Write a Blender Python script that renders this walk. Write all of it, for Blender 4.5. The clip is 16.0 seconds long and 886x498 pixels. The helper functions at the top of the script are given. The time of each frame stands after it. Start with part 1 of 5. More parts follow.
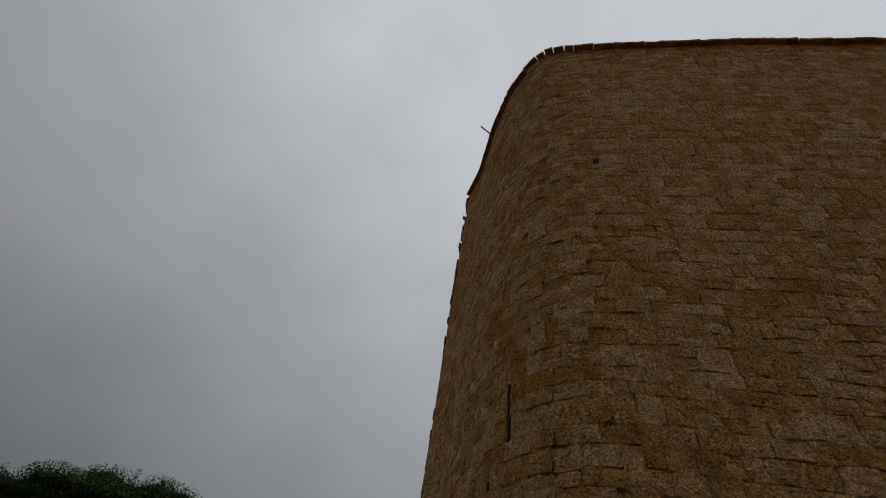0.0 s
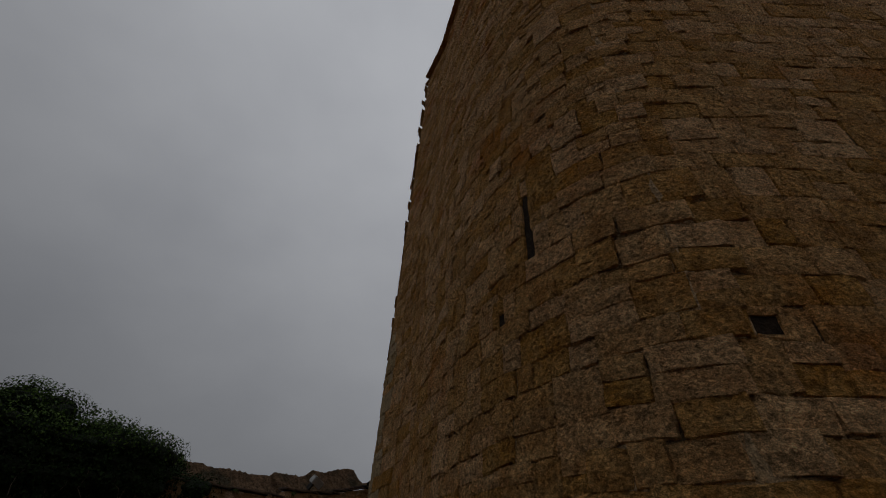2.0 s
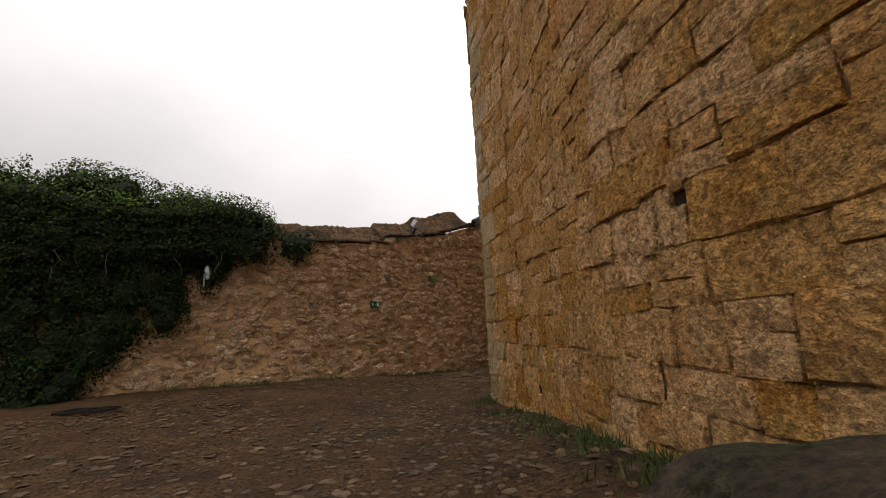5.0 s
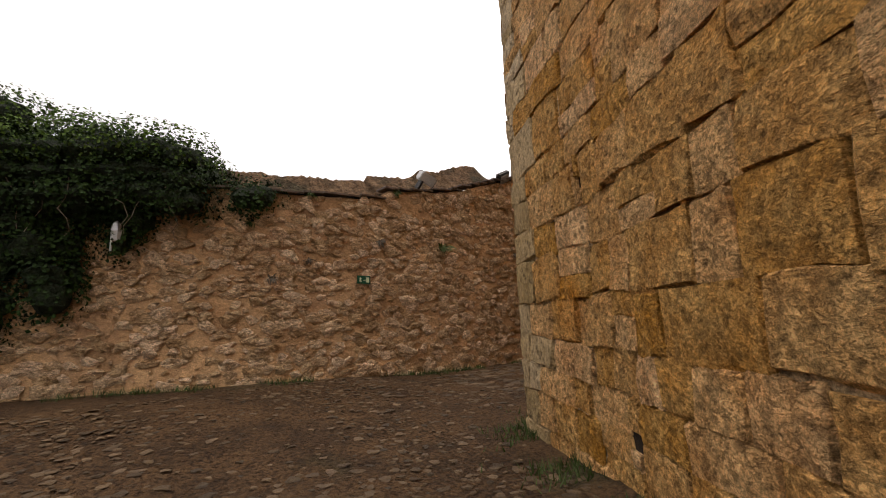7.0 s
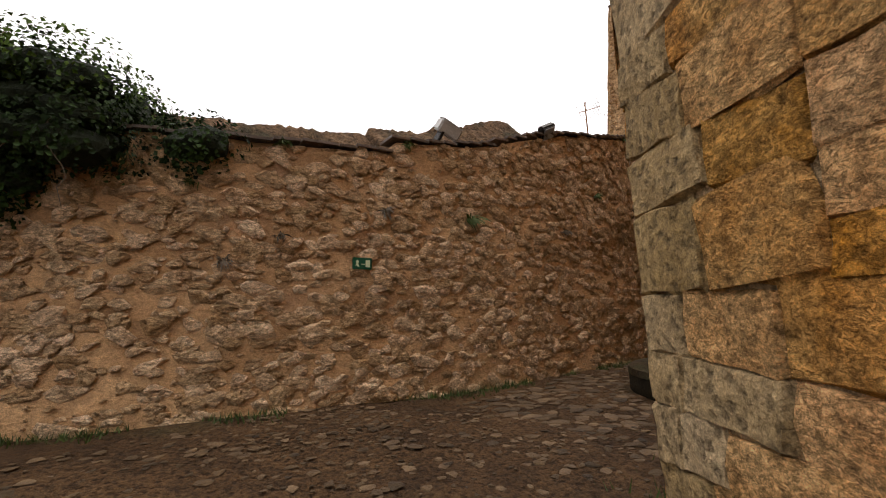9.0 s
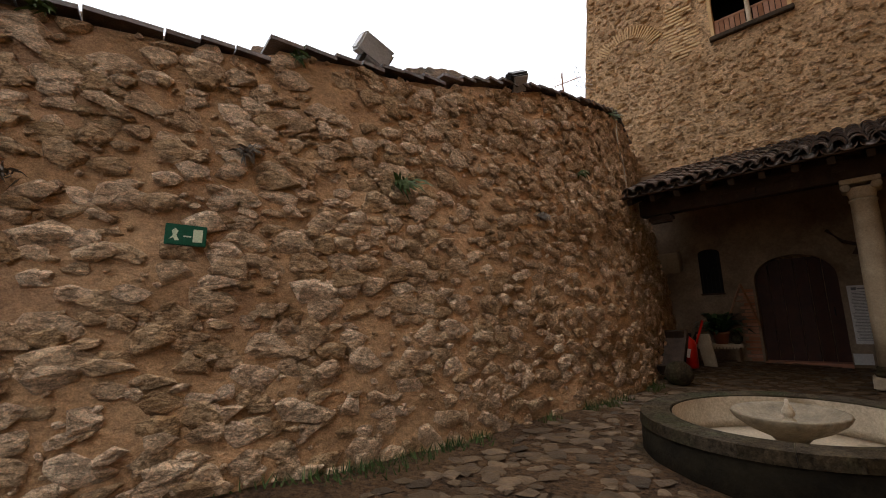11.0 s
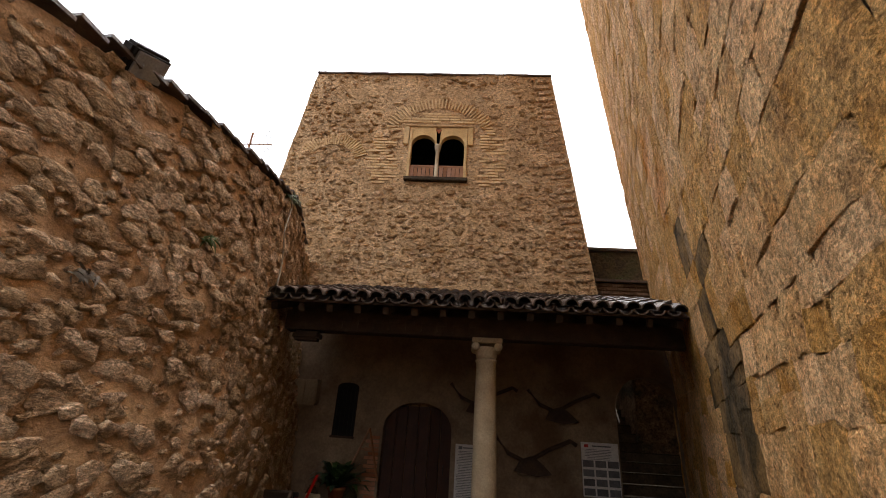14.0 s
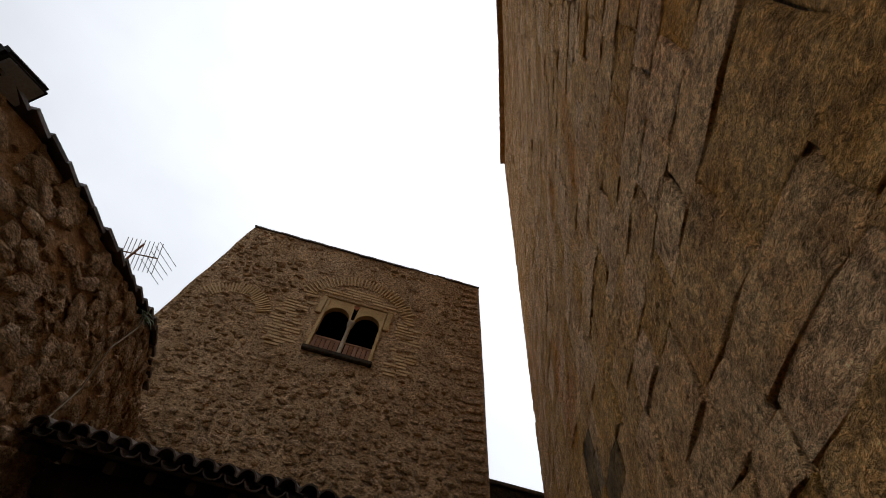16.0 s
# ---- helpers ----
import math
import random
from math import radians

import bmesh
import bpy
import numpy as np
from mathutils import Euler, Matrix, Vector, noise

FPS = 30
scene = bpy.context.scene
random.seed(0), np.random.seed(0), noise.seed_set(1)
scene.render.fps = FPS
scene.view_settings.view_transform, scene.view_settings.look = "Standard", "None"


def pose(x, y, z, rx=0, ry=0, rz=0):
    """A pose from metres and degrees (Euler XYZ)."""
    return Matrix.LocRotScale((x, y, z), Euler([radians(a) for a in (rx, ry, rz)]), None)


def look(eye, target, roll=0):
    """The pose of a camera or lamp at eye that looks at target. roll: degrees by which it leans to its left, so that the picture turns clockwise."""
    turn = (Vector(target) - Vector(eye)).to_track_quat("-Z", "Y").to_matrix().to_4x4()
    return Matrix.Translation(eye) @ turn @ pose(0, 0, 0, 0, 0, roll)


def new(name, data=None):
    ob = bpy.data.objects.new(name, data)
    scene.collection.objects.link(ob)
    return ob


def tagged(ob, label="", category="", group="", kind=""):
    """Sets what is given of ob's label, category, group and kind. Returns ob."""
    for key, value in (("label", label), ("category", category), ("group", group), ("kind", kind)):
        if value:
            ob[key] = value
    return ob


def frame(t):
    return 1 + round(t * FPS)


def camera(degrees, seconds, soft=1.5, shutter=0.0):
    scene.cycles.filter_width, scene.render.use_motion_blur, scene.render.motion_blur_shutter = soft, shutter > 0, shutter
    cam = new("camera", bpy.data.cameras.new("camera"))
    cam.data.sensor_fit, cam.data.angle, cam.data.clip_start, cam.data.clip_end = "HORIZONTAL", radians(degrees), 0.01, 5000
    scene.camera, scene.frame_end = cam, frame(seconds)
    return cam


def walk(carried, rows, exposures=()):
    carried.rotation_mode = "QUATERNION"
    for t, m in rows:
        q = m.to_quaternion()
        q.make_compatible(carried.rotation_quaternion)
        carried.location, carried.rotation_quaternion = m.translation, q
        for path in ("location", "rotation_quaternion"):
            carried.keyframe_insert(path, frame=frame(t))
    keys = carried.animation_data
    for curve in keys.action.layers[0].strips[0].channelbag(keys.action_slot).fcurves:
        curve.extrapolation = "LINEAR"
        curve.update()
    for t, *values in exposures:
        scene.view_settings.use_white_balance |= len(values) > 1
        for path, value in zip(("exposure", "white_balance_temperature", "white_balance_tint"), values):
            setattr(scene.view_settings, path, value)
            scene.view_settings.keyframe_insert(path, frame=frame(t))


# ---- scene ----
cam = camera(91.16, 16.0, soft=1.0)
PATH = [
    (0, pose(10.362, -14.178, 1.564, 135.15, 0, 44.36) @ pose(0, 0, 0, 0, 0, 11.55)),
    (0.5, pose(9.564, -13.630, 1.494, 136.04, 0, 40.97) @ pose(0, 0, 0, 0, 0, 9.99)),
    (1, pose(8.745, -12.991, 1.392, 136.30, 0, 37.20) @ pose(0, 0, 0, 0, 0, 8.26)),
    (1.5, pose(8.025, -12.204, 1.343, 134.99, 0, 33.98) @ pose(0, 0, 0, 0, 0, 6.71)),
    (2, pose(7.478, -11.384, 1.378, 129.85, 0, 32.70) @ pose(0, 0, 0, 0, 0, 4.10)),
    (2.5, pose(7.066, -10.943, 1.393, 122.48, 0, 32.75) @ pose(0, 0, 0, 0, 0, 0.91)),
    (3, pose(6.653, -10.776, 1.382, 114.80, 0, 32.10) @ pose(0, 0, 0, 0, 0, -1.58)),
    (3.5, pose(6.330, -10.359, 1.412, 108.82, 0, 34.64) @ pose(0, 0, 0, 0, 0, -2.36)),
    (4, pose(5.964, -9.885, 1.377, 104.89, 0, 38.43) @ pose(0, 0, 0, 0, 0, -1.80)),
    (4.5, pose(5.637, -9.472, 1.411, 101.61, 0, 40.76) @ pose(0, 0, 0, 0, 0, -2.40)),
    (4.7, pose(5.503, -9.344, 1.413, 100.70, 0, 41.52) @ pose(0, 0, 0, 0, 0, -2.65)),
    (6.8, pose(3.599, -6.973, 1.384, 97.98, 0, 45.88) @ pose(0, 0, 0, 0, 0, -2.56)),
    (7, pose(3.413, -6.796, 1.393, 97.87, 0, 46.04) @ pose(0, 0, 0, 0, 0, -2.43)),
    (7.5, pose(2.947, -6.450, 1.383, 97.33, 0, 46.69) @ pose(0, 0, 0, 0, 0, -2.81)),
    (8, pose(2.423, -6.083, 1.383, 96.83, 0, 46.59) @ pose(0, 0, 0, 0, 0, -2.88)),
    (8.2, pose(2.229, -5.929, 1.396, 96.66, 0, 46.45) @ pose(0, 0, 0, 0, 0, -2.91)),
    (10.3, pose(0.654, -4.020, 1.426, 98.43, 0, 53.02) @ pose(0, 0, 0, 0, 0, -3.40)),
    (10.5, pose(0.512, -3.819, 1.403, 98.22, 0, 51.52) @ pose(0, 0, 0, 0, 0, -3.19)),
    (11, pose(0.137, -3.314, 1.347, 98.68, 0, 44.27) @ pose(0, 0, 0, 0, 0, -2.60)),
    (11.5, pose(-0.091, -2.862, 1.353, 99.18, 0, 36.96) @ pose(0, 0, 0, 0, 0, -2.00)),
    (12, pose(-0.201, -2.369, 1.380, 100.69, 0, 27.78) @ pose(0, 0, 0, 0, 0, -0.30)),
    (12.5, pose(-0.061, -2.071, 1.569, 102.33, 0, 19.64) @ pose(0, 0, 0, 0, 0, 2.81)),
    (13, pose(-0.219, -1.782, 1.648, 106.56, 0, 10.85) @ pose(0, 0, 0, 0, 0, 3.48)),
    (13.5, pose(-0.209, -1.521, 1.664, 109.85, 0, 7.07) @ pose(0, 0, 0, 0, 0, 3.14)),
    (14, pose(-0.104, -1.198, 1.694, 113.09, 0, 3.65) @ pose(0, 0, 0, 0, 0, 3.66)),
    (14.5, pose(-0.033, -0.923, 1.665, 117.56, 0, -0.02) @ pose(0, 0, 0, 0, 0, 4.88)),
    (15, pose(0.080, -0.630, 1.672, 125.30, 0, -3.25) @ pose(0, 0, 0, 0, 0, 6.67)),
    (15.5, pose(0.237, -0.415, 1.688, 133.38, 0, -4.78) @ pose(0, 0, 0, 0, 0, 9.10)),
    (16, pose(0.382, -0.177, 1.661, 142.28, 0, -2.36) @ pose(0, 0, 0, 0, 0, 13.73)),
]
EXPOSURE = [(0.0, -1.65, 6400, 10), (0.5, -2.05, 6400, 10), (1.0, -2.25, 6400, 10), (1.5, -2.3, 6400, 10), (2.0, -2.1, 6400, 11), (2.5, -1.6, 6450, 11), (3.0, -1.0, 6600, 12), (3.5, -0.68, 6800, 13),
            (4.5, -0.1, 7050, 14), (7.0, 0.66, 7150, 16), (8.2, 0.85, 7150, 16), (10.5, 0.55, 6500, 13), (11.0, 0.8, 6350, 13), (12.0, 1.45, 6350, 13),
            (13.0, 1.55, 6450, 14), (14.5, 0.95, 6500, 13), (15.2, 0.35, 6450, 12), (16.0, -0.55, 6300, 10)]
walk(cam, PATH, EXPOSURE)

# ---- overcast daylight ----
SUN_EL, SUN_AZ = radians(64), radians(45)
world = bpy.data.worlds.new("sky")
world.use_nodes = True
scene.world = world
wt = world.node_tree
wn, wl = wt.nodes, wt.links
bg = wn["Background"]
sky = wn.new("ShaderNodeTexSky")
sky.sky_type = "NISHITA"
sky.sun_disc = False
sky.sun_elevation, sky.sun_rotation = SUN_EL, SUN_AZ
co = wn.new("ShaderNodeTexCoord")
mp = wn.new("ShaderNodeMapping")
mp.inputs["Scale"].default_value = (1.0, 1.0, 1.6)
cl = wn.new("ShaderNodeTexNoise")
cl.inputs["Scale"].default_value, cl.inputs["Detail"].default_value = 1.6, 7
cr = wn.new("ShaderNodeValToRGB")
cr.color_ramp.elements[0].position, cr.color_ramp.elements[0].color = 0.3, (7.4, 7.6, 8.0, 1)
cr.color_ramp.elements[1].position, cr.color_ramp.elements[1].color = 0.72, (10.0, 10.2, 10.5, 1)
dot = wn.new("ShaderNodeVectorMath")
dot.operation = "DOT_PRODUCT"
dot.inputs[1].default_value = (0.1, 0.25, 0.95)
glow = wn.new("ShaderNodeMapRange")
glow.inputs["From Min"].default_value, glow.inputs["From Max"].default_value = 0.05, 1.0
glow.inputs["To Min"].default_value, glow.inputs["To Max"].default_value = 0.52, 2.4
mul = wn.new("ShaderNodeVectorMath")
mul.operation = "SCALE"
mix = wn.new("ShaderNodeMixRGB")
mix.inputs[0].default_value = 0.93
wl.new(co.outputs["Generated"], mp.inputs[0])
wl.new(mp.outputs[0], cl.inputs["Vector"])
wl.new(cl.outputs[0], cr.inputs[0])
wl.new(co.outputs["Generated"], dot.inputs[0])
wl.new(dot.outputs["Value"], glow.inputs["Value"])
wl.new(cr.outputs[0], mul.inputs[0])
wl.new(glow.outputs[0], mul.inputs["Scale"])
wl.new(sky.outputs[0], mix.inputs[1])
wl.new(mul.outputs[0], mix.inputs[2])
wl.new(mix.outputs[0], bg.inputs[0])
bg.inputs[1].default_value = 0.092
sun_data = bpy.data.lights.new("sun", "SUN")
sun_data.energy, sun_data.angle, sun_data.color = 1.5, radians(50), (1, 0.95, 0.88)
sun = new("sun", sun_data)
sun.matrix_world = look((60 * math.sin(SUN_AZ) * math.cos(SUN_EL), 60 * math.cos(SUN_AZ) * math.cos(SUN_EL), 60 * math.sin(SUN_EL)), (0, 0, 0))


# ---- materials ----
def mat(name, c1, c2, scale=3.0, rough=0.9, bump=0.3, fine=40.0, vary=0.25, stain=None, stain_scale=0.6, stain_at=0.55, island=False, metal=0.0, spec=0.3, bump_dist=0.02, strata=1.0, grain=(0.72, 1.18), pits=0.0, patch=0.0, cracks=0.0, crack_flat=2.6, crack_dark=0.6):
    m = bpy.data.materials.new(name)
    m.use_nodes = True
    nt = m.node_tree
    n, l = nt.nodes, nt.links
    p = n["Principled BSDF"]
    p.inputs["Metallic"].default_value = metal
    p.inputs["Specular IOR Level"].default_value = spec
    geo = n.new("ShaderNodeNewGeometry")
    big = n.new("ShaderNodeTexNoise")
    big.inputs["Scale"].default_value, big.inputs["Detail"].default_value, big.inputs["Roughness"].default_value = scale, 8, 0.65
    l.new(geo.outputs["Position"], big.inputs["Vector"])
    ramp = n.new("ShaderNodeValToRGB")
    ramp.color_ramp.elements[0].position, ramp.color_ramp.elements[0].color = 0.33, (*c1, 1)
    ramp.color_ramp.elements[1].position, ramp.color_ramp.elements[1].color = 0.67, (*c2, 1)
    l.new(big.outputs[0], ramp.inputs[0])
    col = ramp.outputs[0]
    if stain:
        sn = n.new("ShaderNodeTexNoise")
        sn.inputs["Scale"].default_value, sn.inputs["Detail"].default_value = stain_scale, 6
        l.new(geo.outputs["Position"], sn.inputs["Vector"])
        sr = n.new("ShaderNodeMapRange")
        sr.inputs["From Min"].default_value, sr.inputs["From Max"].default_value = stain_at, stain_at + 0.14
        sr.inputs["To Max"].default_value = 0.85
        l.new(sn.outputs[0], sr.inputs["Value"])
        sm = n.new("ShaderNodeMixRGB")
        sm.inputs[2].default_value = (*stain, 1)
        l.new(sr.outputs[0], sm.inputs[0])
        l.new(col, sm.inputs[1])
        col = sm.outputs[0]
    if vary:
        if island:
            rnd = geo.outputs["Random Per Island"]
        else:
            rnd = n.new("ShaderNodeObjectInfo").outputs["Random"]
        vr = n.new("ShaderNodeMapRange")
        vr.inputs["To Min"].default_value, vr.inputs["To Max"].default_value = 1 - vary, 1 + vary
        l.new(rnd, vr.inputs["Value"])
        hv = n.new("ShaderNodeHueSaturation")
        l.new(vr.outputs[0], hv.inputs["Value"])
        sv = n.new("ShaderNodeMapRange")
        sv.inputs["To Min"].default_value, sv.inputs["To Max"].default_value = 1.18, 0.95
        l.new(rnd, sv.inputs["Value"])
        l.new(sv.outputs[0], hv.inputs["Saturation"])
        l.new(col, hv.inputs["Color"])
        col = hv.outputs[0]
    fn = n.new("ShaderNodeTexNoise")
    fn.inputs["Scale"].default_value, fn.inputs["Detail"].default_value, fn.inputs["Roughness"].default_value = fine, 6, 0.7
    if strata != 1.0:
        stretch = n.new("ShaderNodeMapping")
        stretch.inputs["Scale"].default_value = (1, 1, strata)
        l.new(geo.outputs["Position"], stretch.inputs[0])
        l.new(stretch.outputs[0], fn.inputs["Vector"])
    else:
        l.new(geo.outputs["Position"], fn.inputs["Vector"])
    gr = n.new("ShaderNodeMapRange")
    gr.inputs["From Min"].default_value, gr.inputs["From Max"].default_value = 0.3, 0.7
    gr.inputs["To Min"].default_value, gr.inputs["To Max"].default_value = grain
    l.new(fn.outputs[0], gr.inputs["Value"])
    gm = n.new("ShaderNodeVectorMath")
    gm.operation = "SCALE"
    l.new(col, gm.inputs[0])
    l.new(gr.outputs[0], gm.inputs["Scale"])
    height = fn.outputs[0]
    tone = gm.outputs[0]
    if pits:
        # small eroded hollows, bent out of their grid by the grain
        bend = n.new("ShaderNodeVectorMath")
        bend.operation = "MULTIPLY_ADD"
        bend.inputs[1].default_value = (0.12, 0.12, 0.12)
        l.new(fn.outputs["Color"], bend.inputs[0])
        l.new(geo.outputs["Position"], bend.inputs[2])
        vo = n.new("ShaderNodeTexVoronoi")
        vo.inputs["Scale"].default_value = pits
        l.new(bend.outputs[0], vo.inputs["Vector"])
        vm = n.new("ShaderNodeMapRange")
        vm.inputs["From Min"].default_value, vm.inputs["From Max"].default_value = 0.1, 0.42
        vm.inputs["To Min"].default_value, vm.inputs["To Max"].default_value = 0.0, 1.0
        l.new(vo.outputs["Distance"], vm.inputs["Value"])
        vk = n.new("ShaderNodeMapRange")
        vk.inputs["To Min"].default_value, vk.inputs["To Max"].default_value = 0.62, 1.05
        l.new(vm.outputs[0], vk.inputs["Value"])
        vs_ = n.new("ShaderNodeVectorMath")
        vs_.operation = "SCALE"
        l.new(tone, vs_.inputs[0])
        l.new(vk.outputs[0], vs_.inputs["Scale"])
        tone = vs_.outputs[0]
        vh = n.new("ShaderNodeMath")
        vh.operation = "MULTIPLY_ADD"
        vh.inputs[1].default_value = 0.6
        l.new(vm.outputs[0], vh.inputs[0])
        l.new(fn.outputs[0], vh.inputs[2])
        height = vh.outputs[0]
    if cracks:
        # thin wavy cracks along the bedding, and the hollows that they open
        cm = n.new("ShaderNodeMapping")
        cm.inputs["Scale"].default_value = (1, 1, crack_flat)
        l.new(geo.outputs["Position"], cm.inputs[0])
        cn = n.new("ShaderNodeTexNoise")
        cn.inputs["Scale"].default_value, cn.inputs["Detail"].default_value, cn.inputs["Roughness"].default_value, cn.inputs["Distortion"].default_value = cracks, 5, 0.62, 0.5
        l.new(cm.outputs[0], cn.inputs["Vector"])
        cs_ = n.new("ShaderNodeMath")
        cs_.operation = "SUBTRACT"
        cs_.inputs[1].default_value = 0.5
        l.new(cn.outputs[0], cs_.inputs[0])
        ca = n.new("ShaderNodeMath")
        ca.operation = "ABSOLUTE"
        l.new(cs_.outputs[0], ca.inputs[0])
        ck = n.new("ShaderNodeMapRange")
        ck.inputs["From Min"].default_value, ck.inputs["From Max"].default_value = 0.0, 0.04
        l.new(ca.outputs[0], ck.inputs["Value"])
        ct = n.new("ShaderNodeMapRange")
        ct.inputs["To Min"].default_value, ct.inputs["To Max"].default_value = crack_dark, 1.05
        l.new(ck.outputs[0], ct.inputs["Value"])
        cv = n.new("ShaderNodeVectorMath")
        cv.operation = "SCALE"
        l.new(tone, cv.inputs[0])
        l.new(ct.outputs[0], cv.inputs["Scale"])
        tone = cv.outputs[0]
        ch = n.new("ShaderNodeMath")
        ch.operation = "MULTIPLY_ADD"
        ch.inputs[1].default_value = 0.5
        l.new(ck.outputs[0], ch.inputs[0])
        l.new(height, ch.inputs[2])
        height = ch.outputs[0]
    if patch:
        # weathered lichen and rust patches of middle size
        pn = n.new("ShaderNodeTexNoise")
        pn.inputs["Scale"].default_value, pn.inputs["Detail"].default_value, pn.inputs["Roughness"].default_value = patch, 9, 0.75
        l.new(geo.outputs["Position"], pn.inputs["Vector"])
        pr = n.new("ShaderNodeMapRange")
        pr.inputs["From Min"].default_value, pr.inputs["From Max"].default_value = 0.35, 0.65
        pr.inputs["To Min"].default_value, pr.inputs["To Max"].default_value = 0.8, 1.16
        l.new(pn.outputs[0], pr.inputs["Value"])
        ps = n.new("ShaderNodeVectorMath")
        ps.operation = "SCALE"
        l.new(tone, ps.inputs[0])
        l.new(pr.outputs[0], ps.inputs["Scale"])
        tone = ps.outputs[0]
    if strata != 1.0 or pits:
        # sand-grain speckle
        kn = n.new("ShaderNodeTexNoise")
        kn.inputs["Scale"].default_value, kn.inputs["Detail"].default_value, kn.inputs["Roughness"].default_value = 85, 3, 0.8
        l.new(geo.outputs["Position"], kn.inputs["Vector"])
        kr = n.new("ShaderNodeMapRange")
        kr.inputs["From Min"].default_value, kr.inputs["From Max"].default_value = 0.35, 0.65
        kr.inputs["To Min"].default_value, kr.inputs["To Max"].default_value = 0.72, 1.26
        l.new(kn.outputs[0], kr.inputs["Value"])
        ks = n.new("ShaderNodeVectorMath")
        ks.operation = "SCALE"
        l.new(tone, ks.inputs[0])
        l.new(kr.outputs[0], ks.inputs["Scale"])
        tone = ks.outputs[0]
    l.new(tone, p.inputs["Base Color"])
    rr = n.new("ShaderNodeMapRange")
    rr.inputs["To Min"].default_value, rr.inputs["To Max"].default_value = max(rough - 0.12, 0.05), min(rough + 0.1, 1)
    l.new(big.outputs[0], rr.inputs["Value"])
    l.new(rr.outputs[0], p.inputs["Roughness"])
    add = n.new("ShaderNodeMath")
    add.operation = "MULTIPLY_ADD"
    add.inputs[1].default_value = 1.5
    l.new(big.outputs[0], add.inputs[0])
    l.new(height, add.inputs[2])
    b = n.new("ShaderNodeBump")
    b.inputs["Strength"].default_value, b.inputs["Distance"].default_value = bump, bump_dist
    l.new(add.outputs[0], b.inputs["Height"])
    l.new(b.outputs[0], p.inputs["Normal"])
    return m


ASHLAR1, ASHLAR2, ASHLAR_STAIN = (0.64, 0.33, 0.125), (0.86, 0.54, 0.255), (0.66, 0.27, 0.085)
STONY = dict(bump_dist=0.06, grain=(0.5, 1.35), strata=1.35, pits=13.0, patch=2.3, spec=0.08, cracks=17.0, crack_flat=1.7, crack_dark=0.66)
M_ASHLAR = mat("golden_sandstone", ASHLAR1, ASHLAR2, 3.2, 0.92, 1.0, 22, 0.16, ASHLAR_STAIN, 0.55, 0.58, **STONY)
M_ASHLAR_FAR = mat("golden_sandstone_far", ASHLAR1, ASHLAR2, 3.2, 0.92, 1.0, 22, 0.16, ASHLAR_STAIN, 0.55, 0.58, True, **STONY)
M_QUOIN = mat("pale_quoin_stone", (0.40, 0.275, 0.135), (0.60, 0.44, 0.25), 2.5, 0.9, 1.0, 24, 0.15, bump_dist=0.05, grain=(0.5, 1.3), pits=14.0)
M_MOSSY = mat("black_stained_sandstone", (0.16, 0.10, 0.05), (0.46, 0.29, 0.14), 3.0, 0.9, 1.0, 22, 0.15, (0.035, 0.03, 0.018), 1.5, 0.44, bump_dist=0.05, grain=(0.4, 1.4), pits=13.0, spec=0.1)
M_JOINT = mat("keep_mortar", (0.56, 0.35, 0.165), (0.80, 0.56, 0.31), 4, 0.95, 1.0, 24, 0, bump_dist=0.06, grain=(0.4, 1.3), pits=16.0)
RUB = dict(bump_dist=0.045, strata=2.0, grain=(0.5, 1.38), spec=0.1, cracks=11.0, crack_flat=2.2, crack_dark=0.72)
M_RUB = mat("rubble_stone", (0.50, 0.32, 0.185), (0.78, 0.57, 0.37), 5, 0.9, 1.0, 20, 0.25, **RUB)
M_RUB_FAR = mat("rubble_stone_far", (0.50, 0.32, 0.185), (0.78, 0.57, 0.37), 5, 0.9, 1.0, 20, 0.25, island=True, **RUB)
M_RUBM = mat("lime_mortar", (0.44, 0.25, 0.12), (0.62, 0.385, 0.195), 1.6, 0.95, 1.0, 18, 0, (0.34, 0.20, 0.115), 0.5, 0.57, bump_dist=0.035, strata=1.5, grain=(0.62, 1.25), patch=2.0)
M_T2 = mat("tower_rubble", (0.45, 0.28, 0.15), (0.75, 0.51, 0.295), 4, 0.9, 1.0, 18, 0.26, island=True, **RUB)
M_T2M = mat("tower_mortar", (0.57, 0.355, 0.175), (0.75, 0.505, 0.28), 1.8, 0.95, 1.0, 16, 0, (0.37, 0.22, 0.095), 0.5, 0.55, bump_dist=0.06, strata=1.6, grain=(0.5, 1.25), pits=14.0, patch=1.6)
M_T2B = mat("thin_brick", (0.53, 0.355, 0.175), (0.72, 0.52, 0.285), 5, 0.9, 0.4, 60, 0.15, island=True)
M_EARTH = mat("wet_earth", (0.052, 0.027, 0.0105), (0.12, 0.066, 0.028), 1.6, 0.85, 1.0, 26, 0, (0.045, 0.042, 0.016), 0.7, 0.58, spec=0.2, bump_dist=0.05, grain=(0.4, 1.5), pits=20.0)
M_COB = mat("wet_cobble", (0.05, 0.029, 0.013), (0.13, 0.082, 0.04), 6, 0.68, 0.8, 40, 0.6, spec=0.5)
M_COB_FAR = mat("wet_cobble_far", (0.05, 0.029, 0.013), (0.13, 0.082, 0.04), 6, 0.68, 0.8, 40, 0.6, island=True, spec=0.35)
M_ROCK = mat("bedrock", (0.035, 0.026, 0.015), (0.12, 0.085, 0.047), 3, 0.85, 1.0, 20, 0, (0.05, 0.055, 0.02), 1.5, 0.52, bump_dist=0.08, grain=(0.4, 1.4), pits=10.0)
